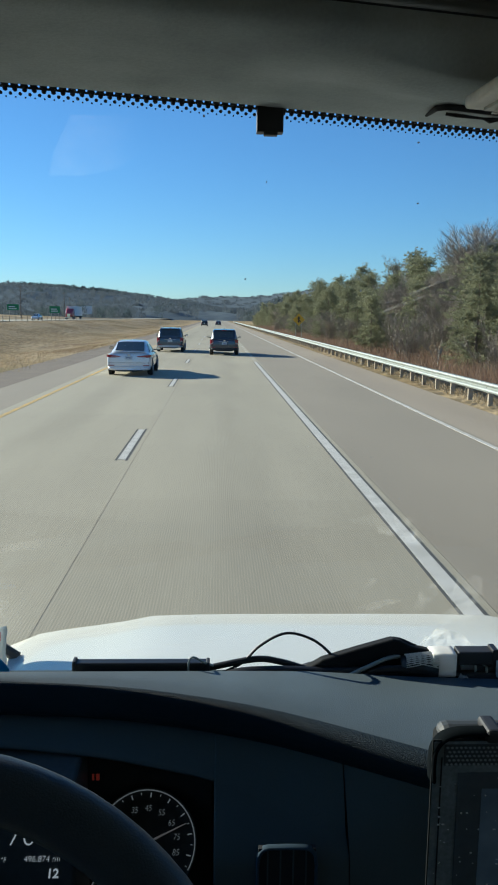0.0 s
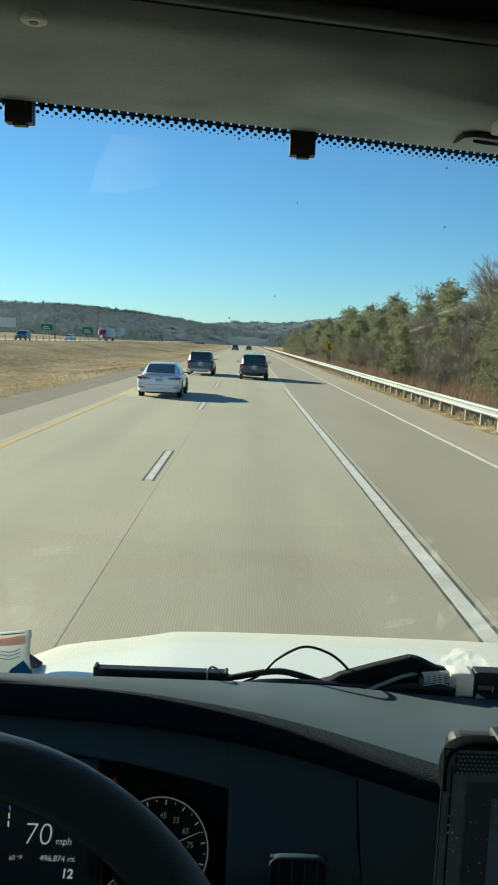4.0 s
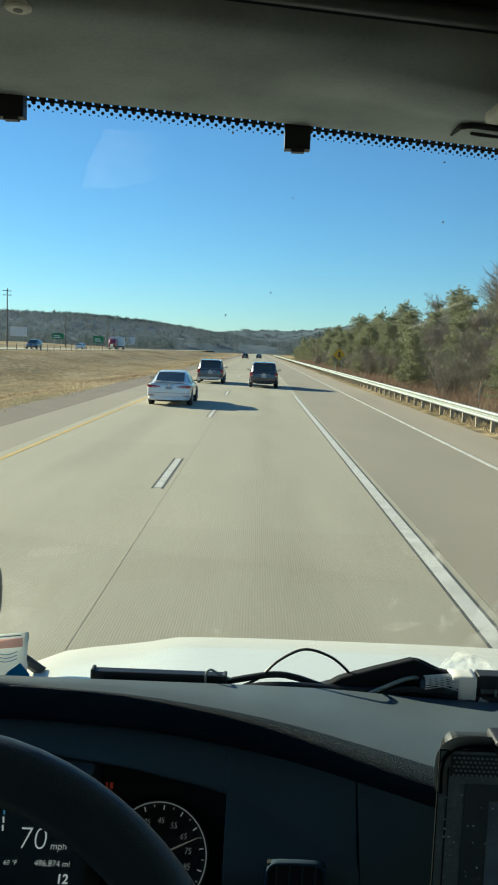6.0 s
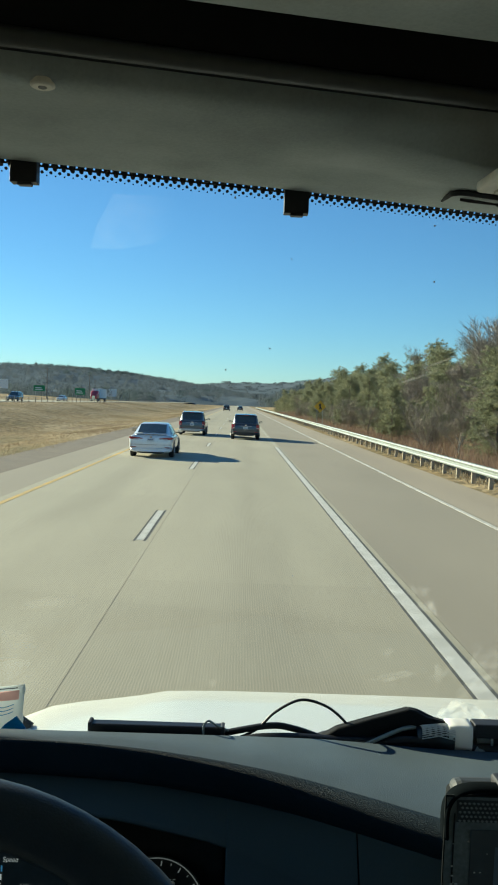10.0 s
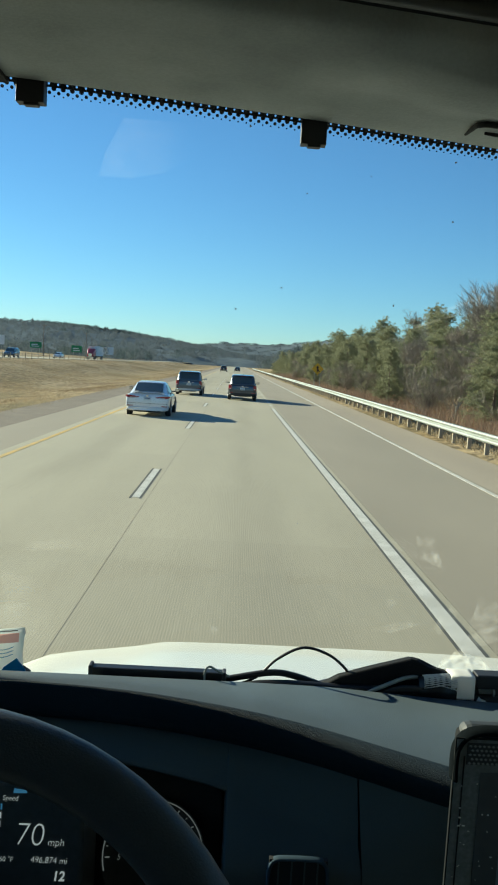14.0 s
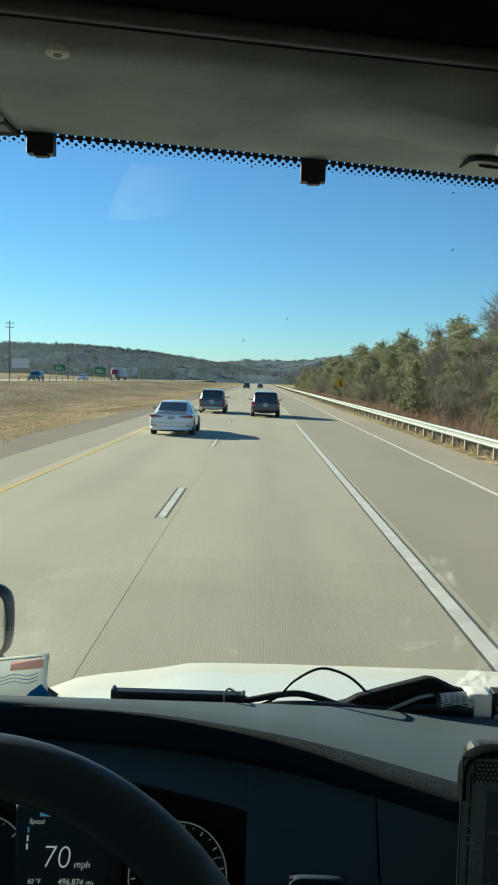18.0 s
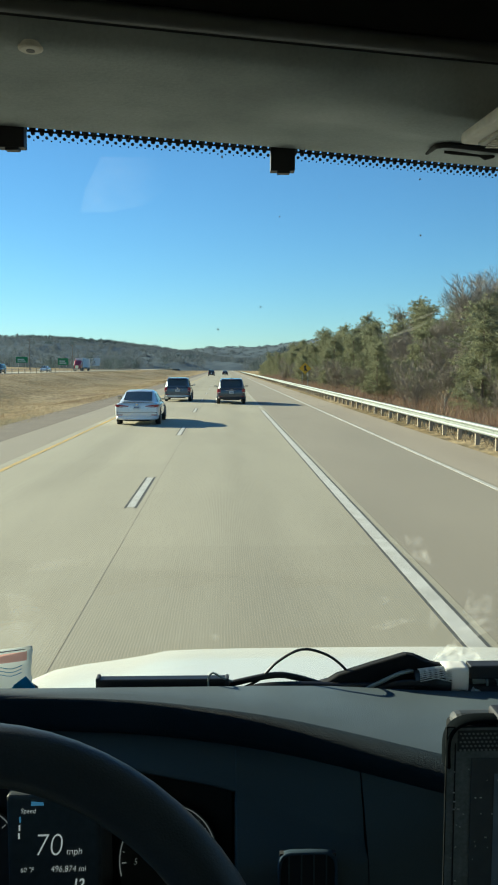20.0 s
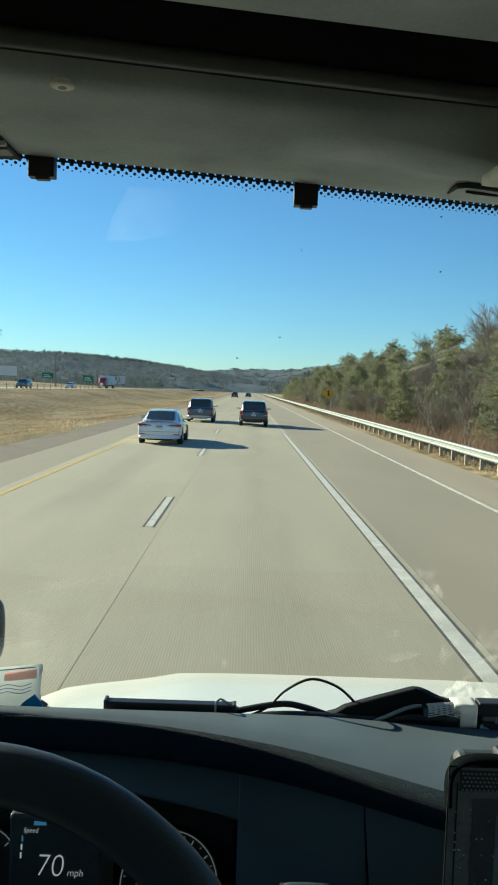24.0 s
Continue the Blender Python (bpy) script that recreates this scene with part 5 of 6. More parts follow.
ob = part("loose_end", rings(bmesh.new(), rows, closed=False), M["clear_tape"], tp_ob, "crumpled clear tape end")
ob.visible_shadow = False
rows = [[(0.016 + 0.03 * u + trng.gauss(0, 0.001), -0.022 + 0.004 * math.sin(9 * u + 4 * v), 0.004 + 0.030 * v * (1 - 0.7 * u)) for v in (0, 0.33, 0.66, 1.0)] for u in (0, 0.2, 0.4, 0.6, 0.8, 1.0)]
part("loose_end", rings(bmesh.new(), rows, closed=False), M["bag"], tp_ob)
# woven shielding: two sets of crossing strands
for k in range(9):
    for s_ in (-1, 1):
        pts = []
        for j in range(12):
            u = j / 11
            a = 0.45 + 0.19 * k + s_ * 0.55 * (u - 0.5)
            q = 0.75 + 0.25 * u
            pts.append((-0.066 + 0.050 * u, -0.022 * q * math.cos(a - 0.35), 0.036 + 0.025 * q * math.sin(a)))
        part("strand", tube(bmesh.new(), pts, 0.0009, 4), M["braid"], tp_ob, "silver braid strand")
bm = rings(bmesh.new(), [[(x, 0.0215 * q * math.cos(a), 0.034 + 0.0245 * q * math.sin(a)) for a in (math.tau * k / 16 for k in range(16))] for x, q in ((-0.072, 0.68), (-0.05, 0.82), (-0.016, 0.97))])
part("sheath", bm, M["rubber"], tp_ob, smooth=True)
# connectors beyond the tape
for x, z in ((0.366, 1.917), (0.384, 1.914)):
    plug = empty("plug", (x, 0.995, z))
    tagged(plug, "small black round plug with pale ring", "plug", "plugs on the dashboard")
    part("barrel", tube(bmesh.new(), [(0, 0, 0), (0.040, 0.014, -0.002)], 0.0075, 14), M["trim"], plug, smooth=True)
    part("ring", rings(bmesh.new(), [[(-0.001 + 0.002 * f, r * math.cos(a), r * math.sin(a)) for a in (math.tau * k / 14 for k in range(14))] for f, r in ((0, 0.0045), (0, 0.0085), (1.5, 0.0085), (1.5, 0.0045))], caps=False), M["steel"], plug, "pale metal ring")
hb = empty("connector_block", (0.40, 1.0, TRAY))
tagged(hb, "black plastic connector block beyond the tape", "connector")
part("body", boxed((-0.062, -0.012, 0.040), (-0.006, 0.016, 0.062)), M["trim"], hb, bevel=0.003)
part("body", boxed((0.004, -0.016, 0.004), (0.10, 0.02, 0.046)), M["trim"], hb, bevel=0.003)
part("latch", boxed((-0.008, -0.013, 0.036), (0.002, 0.014, 0.066)), M["rubber"], hb, bevel=0.002)
part("wrap", boxed((-0.002, -0.018, 0.012), (0.022, -0.012, 0.050)), M["bag"], hb, "strip of milky tape", bevel=0.002)
part("foot", boxed((-0.055, -0.006, 0.0), (0.02, 0.012, 0.042)), M["bag"], hb, "milky plastic wrapping", bevel=0.004)
# perforated strip along the dash edge beyond the tape
bm = bmesh.new()
for k in range(34):
    for j in range(2):
        x = 0.352 + 0.006 * k + 0.003 * j
        box(bm, (x, 0.955 - 0.02 * max(0, x - 0.3), 1.8925 + 0.005 * j), (x + 0.0035, 0.957, 1.8952 + 0.005 * j))
tagged(part("mesh_strip", bm, M["steel"]), "grey perforated mesh strip at the windscreen base", "mesh strip")

# plastic bag
bag = empty("plastic_bag", (-0.480, 1.05, TRAY - 0.003))
tagged(bag, "milky plastic packet with red stripe and blue corner", "plastic bag")


def sheet(w, h, d, nx=18, nz=9, seed=0.0):
    """A soft crumpled packet, higher at one end."""
    bm = bmesh.new()
    for s in (-1, 1):
        rows = []
        for j in range(nz + 1):
            v = j / nz
            row = []
            for i in range(nx + 1):
                u = i / nx
                puff = d * (max(0.0, math.sin(math.pi * u)) ** 0.6) * (1 - v) ** 0.6 * (1 - 0.35 * v)
                crease = 0.004 * noise.noise((u * 6, v * 4, seed)) * math.sin(math.pi * min(1, v + 0.1))
                edge = 0.004 * noise.noise((v * 5, 2.0, seed)) if i == nx else 0.0
                row.append(((u - 0.5) * w + edge, s * puff + crease + 0.012 * v, v * h * (0.70 + 0.30 * u)))
            rows.append(row)
        rings(bm, rows, closed=False)
    bmesh.ops.remove_doubles(bm, verts=bm.verts, dist=0.0008)
    return bm


part("packet", sheet(0.200, 0.080, 0.030), M["bag"], bag, smooth=True)


def bag_front(u, v):
    """On the packet's face towards the driver's seat."""
    puff = 0.030 * (max(0.0, math.sin(math.pi * u)) ** 0.6) * (1 - v) ** 0.6 * (1 - 0.35 * v)
    return Vector(((u - 0.5) * 0.2, -puff + 0.012 * v - 0.0045, v * 0.08 * (0.70 + 0.30 * u)))


def patch(u0, u1, v0, v1, skew=0.0):
    n = 8
    return rings(bmesh.new(), [[bag_front(u0 + (u1 - u0) * i / n, v0 + (v1 - v0) * j / 4 + skew * i / n) for j in range(5)] for i in range(n + 1)], closed=False)


part("red_print", patch(0.70, 0.965, 0.74, 0.92), M["bag_red"], bag, "faded red print", smooth=True)
part("seam", tube(bmesh.new(), [bag_front(0.05 * k, 0.965) for k in range(20)], 0.0008, 4), M["lip"], bag)
part("blue_corner", poly(bmesh.new(), [(0.062, -0.036, 0.006), (0.114, -0.030, 0.006), (0.112, -0.028, 0.024), (0.098, -0.030, 0.043), (0.080, -0.034, 0.030)], (0, 0.003, 0)), M["bag_blue"], bag, "blue printed corner")
for k in range(3):
    part("print_line", tube(bmesh.new(), [bag_front(0.45 + 0.04 * i, 0.64 - 0.07 * k + 0.03 * math.sin(1.1 * i)) for i in range(13)], 0.0006, 4), M["bag_blue"], bag)

# tablet on its bracket
tab = empty("tablet", (0.301, 0.52, 1.7235))
tagged(tab, "scuffed black rugged tablet clamped in a dashboard holder", "tablet")
TI = Matrix.Translation((-0.30, -0.555, -1.72))


def tb(name, bm, mat, label="", smooth=False, bevel=0.0, parent=None):
    bm.transform(TI)
    return part(name, bm, mat, parent or tab, label, smooth, bevel)


M["clamp"] = material("worn_grey_clamp", (0.0075, 0.0095, 0.011), (0.005, 0.007, 0.008), rough=0.9, scale=30, fine=300, spec=0.0)
M["stud_grey"] = material("grey_rubber_studs", (0.34, 0.37, 0.36), rough=0.8)
# one bezel in two tones: light face, edge darkened to look shaded
M["bezel_face"] = material("scuffed_bezel_lit", (0.27, 0.295, 0.29), (0.17, 0.19, 0.19), rough=0.9, scale=30, fine=250, fine_amount=0.35, spec=0.1)
M["bezel"] = material("scuffed_bezel_shaded", (0.030, 0.034, 0.034), (0.020, 0.023, 0.024), rough=0.9, scale=30, fine=250, fine_amount=0.35, spec=0.12)
tb("case", boxed((0.166, 0.527, 1.70), (0.46, 0.558, 2.068)), M["tablet"], "scuffed black rubber case", bevel=0.006)
tb("bezel", boxed((0.1570, 0.520, 1.70), (0.458, 0.5215, 2.072)), M["bezel"], "scuffed bezel, edge painted dark as shade", bevel=0.0006)
tb("bezel_face", boxed((0.1585, 0.5196, 1.70), (0.457, 0.5200, 2.0705)), M["bezel_face"], "scuffed grey rubber bezel face, lighter copy of the bezel")
tb("groove", boxed((0.1655, 0.5189, 1.70), (0.1668, 0.5194, 2.055)), M["void"])
tb("screen", boxed((0.182, 0.5185, 1.705), (0.452, 0.5195, 2.040)), M["screen"], "dark dusty glass screen", bevel=0.0008)
tb("display_area", boxed((0.205, 0.5178, 1.710), (0.448, 0.5184, 2.024)), material("blue_grey_display", (0.24, 0.31, 0.38), (0.10, 0.135, 0.175), rough=0.45, scale=16, fine=60), "dim blue grey map display")
tb("grip_base", boxed((0.168, 0.5188, 2.047), (0.452, 0.5195, 2.068)), M["cluster"], bevel=0.0006)
bm = bmesh.new()
for k in range(66):
    for j in range(5):
        x = 0.1695 + 0.0042 * k + 0.0021 * (j % 2)
        z = 2.0485 + 0.0041 * j
        poly(bm, [(x, 0.5180, z), (x + 0.0015, 0.5180, z + 0.0012), (x + 0.0030, 0.5180, z), (x + 0.0015, 0.5180, z - 0.0012)], (0, 0.001, 0))
tb("grip_strip", bm, M["stud_grey"], "raised grey diamond grip studs")
ob = text("18", 0.0150, M["dust"], TI @ pose(0.222, 0.5172, 1.995, 90, 0, 0), tab, "screen_figure")
rng = random.Random(5)
for k in range(15):
    w = rng.uniform(0.02, 0.10)
    x0, z0 = 0.208 + rng.uniform(0, 0.08), 1.965 - 0.016 * k
    tb("text_bar", boxed((x0, 0.5173, z0), (min(0.44, x0 + w), 0.5177, z0 + 0.0045)), M["grey_edge"])
bm = bmesh.new()
for k in range(150):
    x, z, r = rng.uniform(0.160, 0.29), rng.uniform(1.75, 2.035), rng.choice((0.0004, 0.0006, 0.0010))
    box(bm, (x, 0.5168, z), (x + r * rng.uniform(1, 3), 0.5176, z + r))
tagged(tb("dust_speck", bm, M["dust"], "white dust specks"), kind="stuff")
bm = bmesh.new()
loops = []
way = glide([(0.1600, 0, 2.030), (0.1595, 0, 2.050), (0.1615, 0, 2.062), (0.169, 0, 2.0715), (0.183, 0, 2.0760), (0.209, 0, 2.0765)], 6)
for i, p in enumerate(way):
    d = (way[min(i + 1, len(way) - 1)] - way[max(i - 1, 0)]).normalized()
    side = Vector((d.z, 0, -d.x)) * 0.0032
    loops.append([Vector((p.x, y, p.z)) + side * k for y, k in ((0.519, 0.55), (0.5165, 0.0), (0.519, -0.55), (0.522, -1), (0.532, -1), (0.535, 0), (0.532, 1), (0.522, 1))])
tb("bracket", rings(bm, loops), M["clamp"], "rounded grey holder corner", smooth=True)
tb("bracket_back", boxed((0.168, 0.534, 1.75), (0.44, 0.560, 2.075)), M["cluster"], bevel=0.010)
tb("top_bar", boxed((0.20, 0.524, 2.070), (0.44, 0.534, 2.0765)), M["clamp"], bevel=0.002)
tb("clamp_knob", boxed((0.207, 0.517, 2.068), (0.222, 0.55, 2.082)), M["trim"], "black clamp lever", bevel=0.004)
tb("clamp_knob", boxed((0.252, 0.514, 2.060), (0.274, 0.55, 2.080)), M["trim"], bevel=0.006)
tb("arm", tube(bmesh.new(), [(0.32, 0.55, 1.86), (0.36, 0.66, 1.83), (0.40, 0.775, 1.79)], 0.018, 10), M["tablet"], smooth=True)
tb("foot", boxed((0.35, 0.745, 1.72), (0.45, 0.782, 1.80)), M["tablet"], bevel=0.006)


# ---- guardrail ----
rail = empty("guardrail", (7.72, 0, 0))
tagged(rail, "galvanised steel W-beam guardrail on weathered posts", "guardrail")
WPROF = [(0.0, 0.735), (-0.055, 0.72), (-0.075, 0.675), (-0.055, 0.635), (-0.005, 0.60), (-0.005, 0.575), (-0.055, 0.54), (-0.075, 0.50), (-0.055, 0.455), (0.0, 0.44)]
bm = bmesh.new()
rings(bm, [[(x, y, z) for x, z in WPROF] + [(x + 0.006, y, z) for x, z in WPROF[::-1]] for y in (0, 3.83)])
seg = part("rail", bm, M["steel"], rail, smooth=False)
seg.location = (0, -20, 0)
bm = boxed((0.065, -0.055, -0.55), (0.20, 0.055, 0.71))
post = part("post", bm, M["post"], rail, bevel=0.006)
post.location = (0, -19, 0)
bm = boxed((0.004, -0.05, 0.43), (0.066, 0.05, 0.72))
block = part("block", bm, M["post"], post)
bm = bmesh.new()
tube(bm, [(-0.012, 0, 0.59), (0.005, 0, 0.59)], 0.02, 8)
bolt = part("bolt", bm, M["rim"], post)


def twin(ob, parent, loc):
    c = ob.copy()
    scene.collection.objects.link(c)
    c.parent, c.location = parent, loc
    return c


for k in range(1, 64):
    twin(seg, rail, (0.004 * (k % 2), -20 + 3.81 * k, 0))
for k in range(1, 127):
    p = twin(post, rail, (0, -19 + 1.905 * k, rng.uniform(-0.02, 0.02)))
    twin(block, p, (0, 0, 0))
    twin(bolt, p, (0, 0, 0))
far_rail = empty("guardrail", (7.72, 224, 0))
tagged(far_rail, "far stretch of galvanised guardrail", "guardrail")
part("rail", rings(bmesh.new(), [[(x, y, z) for x, z in WPROF] + [(x + 0.006, y, z) for x, z in WPROF[::-1]] for y in (0, 160)]), M["steel"], far_rail)
bm = bmesh.new()
for k in range(80):
    box(bm, (0.065, 2 * k - 0.05, -0.5), (0.20, 2 * k + 0.05, 0.71))
tagged(part("post_row", bm, M["post"], far_rail), kind="stuff")


# ---- trees ----
def limb(vs, fs, a, b, ra, rb, sides):
    d = (b - a).normalized()
    s = d.cross(Vector((0.3, 0.2, 1.0)))
    s = s.normalized() if s.length > 1e-3 else Vector((1, 0, 0))
    u = d.cross(s)
    k = len(vs)
    for p, r in ((a, ra), (b, rb)):
        vs += [p + r * (math.cos(q) * s + math.sin(q) * u) for q in (math.tau * i / sides for i in range(sides))]
    fs += [(k + i, k + (i + 1) % sides, k + sides + (i + 1) % sides, k + sides + i) for i in range(sides)]


def bare_tree(name, label, height, seed, spread=0.55, bark="bark", twiggy=1.0, place=(0, 0, 0)):
    r = random.Random(seed)
    thick, thin = ([], []), ([], [])

    def grow(p, d, length, rad, level):
        steps = 3 if level < 3 else 2
        q = p
        for i in range(steps):
            d = (d + Vector((r.uniform(-1, 1), r.uniform(-1, 1), r.uniform(-0.3, 0.7))) * 0.16).normalized()
            e = q + d * (length / steps)
            r0, r1 = rad * (1 - 0.28 * i / steps), rad * (1 - 0.28 * (i + 1) / steps)
            limb(*(thick if level < 2 else thin), q, e, r0, r1, 7 if level == 0 else 4 if level == 1 else 3)
            q = e
            if level < 5 and (level > 0 or i > 0):
                for _ in range(1 if level in (1, 2) else 2 if level < 1 else r.choice((1, 2))):
                    side = Vector((r.uniform(-1, 1), r.uniform(-1, 1), r.uniform(-0.1, 0.6))).normalized()
                    nd = (d * (1 - spread) + side * spread).normalized()
                    grow(q, nd, length * r.uniform(0.55, 0.78), rad * 0.52, level + 1)
        if level < 5:
            for _ in range(2):
                side = Vector((r.uniform(-1, 1), r.uniform(-1, 1), r.uniform(0.0, 0.6))).normalized()
                grow(q, (d * 0.7 + side * 0.45).normalized(), length * r.uniform(0.55, 0.75), rad * 0.58, level + 1)
    grow(Vector((0, 0, -0.3)), Vector((0, 0, 1)), height * 0.36, height * 0.0145, 0)
    root = empty(name, place)
    tagged(root, label, "tree", "trees along the motorway")
    soup("trunk", *thick, M[bark], root)
    soup("crown", *thin, M["twig"], root)
    return root


def pine_tree(name, label, height, seed, width=0.24, place=(0, 0, 0), first=0.10):
    r = random.Random(seed)
    tv, tf, nv, nf = [], [], [], []
    limb(tv, tf, Vector((0, 0, -0.3)), Vector((0.1, 0, height * 0.6)), height * 0.016, height * 0.010, 7)
    limb(tv, tf, Vector((0.1, 0, height * 0.6)), Vector((0.0, 0.1, height * 0.97)), height * 0.010, 0.02, 6)
    z = height * first
    while z < height * 0.98:
        f = z / height
        reach = height * width * min(1.0, 1.45 * (1.03 - f) ** 0.55) * r.uniform(0.6, 1.2)
        for k in range(r.choice((4, 5, 6))):
            a = r.uniform(0, math.tau)
            d = Vector((math.cos(a), math.sin(a), r.uniform(-0.05, 0.45))).normalized()
            ln = reach * r.uniform(0.6, 1.15)
            p0 = Vector((0.08 * f, 0.05, z + r.uniform(-0.35, 0.25)))
            limb(tv, tf, p0, p0 + d * ln, 0.035 * (1.2 - f), 0.008, 3)
            n = max(4, int(ln * 7))
            for i in range(n):
                c = p0 + d * (ln * (0.30 + 0.75 * i / n)) + Vector((r.gauss(0, 0.20), r.gauss(0, 0.20), r.gauss(0.02, 0.16)))
                for _ in range(15):
                    t = Vector((r.uniform(-1, 1), r.uniform(-1, 1), r.uniform(-0.25, 1.0))).normalized()
                    s = t.cross(Vector((r.uniform(-1, 1), r.uniform(-1, 1), 0.2))).normalized() * r.uniform(0.012, 0.024)
                    q = r.uniform(0.15, 0.34)
                    b = len(nv)
                    nv += [c - s, c + s, c + t * q + s * 0.35, c + t * q - s * 0.35]
                    nf.append((b, b + 1, b + 2, b + 3))
        z += r.uniform(0.24, 0.40)
    root = empty(name, place)
    tagged(root, label, "tree", "trees along the motorway")
    soup("trunk", tv, tf, M["bark"], root)
    soup("crown", nv, nf, M["needle"], root)
    return root


def bare_bush(name, label, height, seed):
    r = random.Random(seed)
    vs, fs, tv, tf = [], [], [], []
    for _ in range(16):
        a, out = r.uniform(0, math.tau), r.uniform(0.1, 0.55)
        q = Vector((r.gauss(0, 0.3), r.gauss(0, 0.3), -0.2))
        d = Vector((math.cos(a) * out, math.sin(a) * out, 1)).normalized()
        ln = height * r.uniform(0.6, 1.05)
        for i in range(5):
            d = (d + Vector((r.uniform(-1, 1), r.uniform(-1, 1), 0.1)) * 0.14).normalized()
            e = q + d * ln / 5
            limb(tv, tf, q, e, 0.035 * (1 - i / 6), 0.035 * (1 - (i + 1) / 6), 4)
            for _ in range(9 if i else 4):
                s = (d + Vector((r.uniform(-1, 1), r.uniform(-1, 1), r.uniform(-0.4, 0.8))) * 0.9).normalized()
                m = e + s * ln * r.uniform(0.10, 0.24)
                limb(vs, fs, e, m, 0.012, 0.006, 3)
                for _ in range(3):
                    u = (s + Vector((r.uniform(-1, 1), r.uniform(-1, 1), r.uniform(-0.3, 0.8))) * 0.9).normalized()
                    limb(vs, fs, m, m + u * ln * r.uniform(0.07, 0.16), 0.008, 0.004, 3)
            q = e
    root = empty(name)
    tagged(root, label, "bush", "bushes along the motorway")
    soup("stem", tv, tf, M["bark"], root)
    soup("crown", vs, fs, M["twig"], root)
    return root


rng = random.Random(11)
bares = [bare_tree("bare_tree", "leafless grey-brown deciduous tree with fine twigs", 9.0, 3, 0.50),
         bare_tree("bare_tree", "leafless wide-crowned deciduous tree", 8.4, 8, 0.62),
         bare_tree("bare_tree", "slender leafless tree with upright twigs", 9.4, 21, 0.38),
         bare_tree("bare_tree", "leafless pale-barked tree among the pines", 8.6, 33, 0.42, "pale_bark")]
pines = [pine_tree("pine_tree", "olive green pine with ragged crown", 8.0, 4, 0.30, first=0.06),
         pine_tree("pine_tree", "dense olive green pine", 6.6, 9, 0.40, first=0.03),
         pine_tree("pine_tree", "tall olive green pine", 9.4, 15, 0.26)]
bushes = [bare_bush("bare_bush", "grey-brown leafless bush at the wood's edge", 4.2, 41),
          bare_bush("bare_bush", "tangled leafless bush at the wood's edge", 3.4, 42)]
used = set()


def plant(src, x, y, s):
    m = pose(x, y, land(x, y) - 0.1, 0, 0, rng.uniform(0, 360))
    if id(src) in used:
        t = copy_thing(src, m)
    else:
        t = src
        used.add(id(src))
        t.matrix_basis = m
    t.scale = (s * rng.uniform(0.95, 1.25), s * rng.uniform(0.95, 1.25), s)
    return t


for row, (x0, dy, share, big) in enumerate(((14.6, 4.0, 0.55, 0.62), (17.0, 3.6, 0.74, 0.84), (20.5, 4.2, 0.78, 1.02), (25.5, 5.6, 0.78, 1.14), (32.0, 8.0, 0.8, 1.2))):
    y = 24.0 + 2 * row
    while y < (200 if row == 0 else 340):
        x = x0 + rng.uniform(-1.3, 1.3)
        pick = rng.random()
        if row == 0 and pick > share:
            plant(rng.choice(bushes), x, y, rng.uniform(0.7, 1.05))
        else:
            src = rng.choice(pines) if rng.random() < share + 0.1 else rng.choice(bares)
            plant(src, x, y, rng.uniform(0.78, 1.12) * big * (1.0 if src in pines else 0.88))
        y += dy * rng.uniform(0.6, 1.4) * (1 + y / 140)

for x, y, k, size in ((21, 46, 0, 1.15), (24.5, 54, 2, 1.3), (27, 63, 1, 1.35), (22.5, 72, 3, 1.2), (29, 84, 0, 1.35)):
    plant(bares[k], x, y, size)

# ---- undergrowth, grass and far woods ----
def stems(count, spot, size, lean, width):
    vs, fs = [], []
    for _ in range(count):
        x, y = spot()
        z = land(x, y)
        h = size()
        a = rng.uniform(0, math.tau)
        s = Vector((math.cos(a), math.sin(a), 0)) * width * rng.uniform(0.6, 1.4)
        t = Vector((rng.gauss(0, lean) * h, rng.gauss(0, lean) * h, h))
        p = Vector((x, y, z - 0.03))
        k = len(vs)
        vs += [p - s, p + s, p + t * 0.6 + s * 0.6, p + t]
        fs += [(k, k + 1, k + 2), (k, k + 2, k + 3)]
    return vs, fs


def near(lo, hi, power=2.2):
    return lo + (hi - lo) * rng.random() ** power


ob = soup("brush", *stems(26000, lambda: (rng.uniform(11.3, 16.5), near(12, 260)), lambda: rng.uniform(0.5, 1.5), 0.35, 0.018), M["brush"])
tagged(ob, "red-brown leafless brush below the trees", "brush", kind="stuff")
ob = soup("undergrowth", *stems(30000, lambda: (rng.uniform(14.5, 30), near(18, 300)), lambda: rng.uniform(0.8, 3.0), 0.32, 0.011), M["thicket"])
tagged(ob, "grey-brown thicket between the tree trunks", "undergrowth", kind="stuff")
ob = soup("verge_grass", *stems(22000, lambda: (rng.uniform(7.75, 10.6), near(2, 200)), lambda: rng.uniform(0.12, 0.42), 0.5, 0.012), M["straw"])
tagged(ob, "dry straw grass round the guardrail posts", "grass", kind="stuff")


def meadow():
    while True:
        x, y = -rng.uniform(8.8, 36), near(10, 260, 1.9)
        if noise.noise((x * 0.14, y * 0.05, 7.0)) > rng.uniform(-0.5, 0.35):
            return x, y


def brown_patch():
    while True:
        x, y = -rng.uniform(8.8, 34), near(8, 260, 1.9)
        if noise.noise((x * 0.14, y * 0.05, 7.0)) < rng.uniform(-0.35, 0.15):
            return x, y


ob = soup("brown_weeds", *stems(36000, brown_patch, lambda: rng.uniform(0.08, 0.26), 0.5, 0.011), M["weeds"])
tagged(ob, "brown dead weeds in patches on the median", "weeds", kind="stuff")
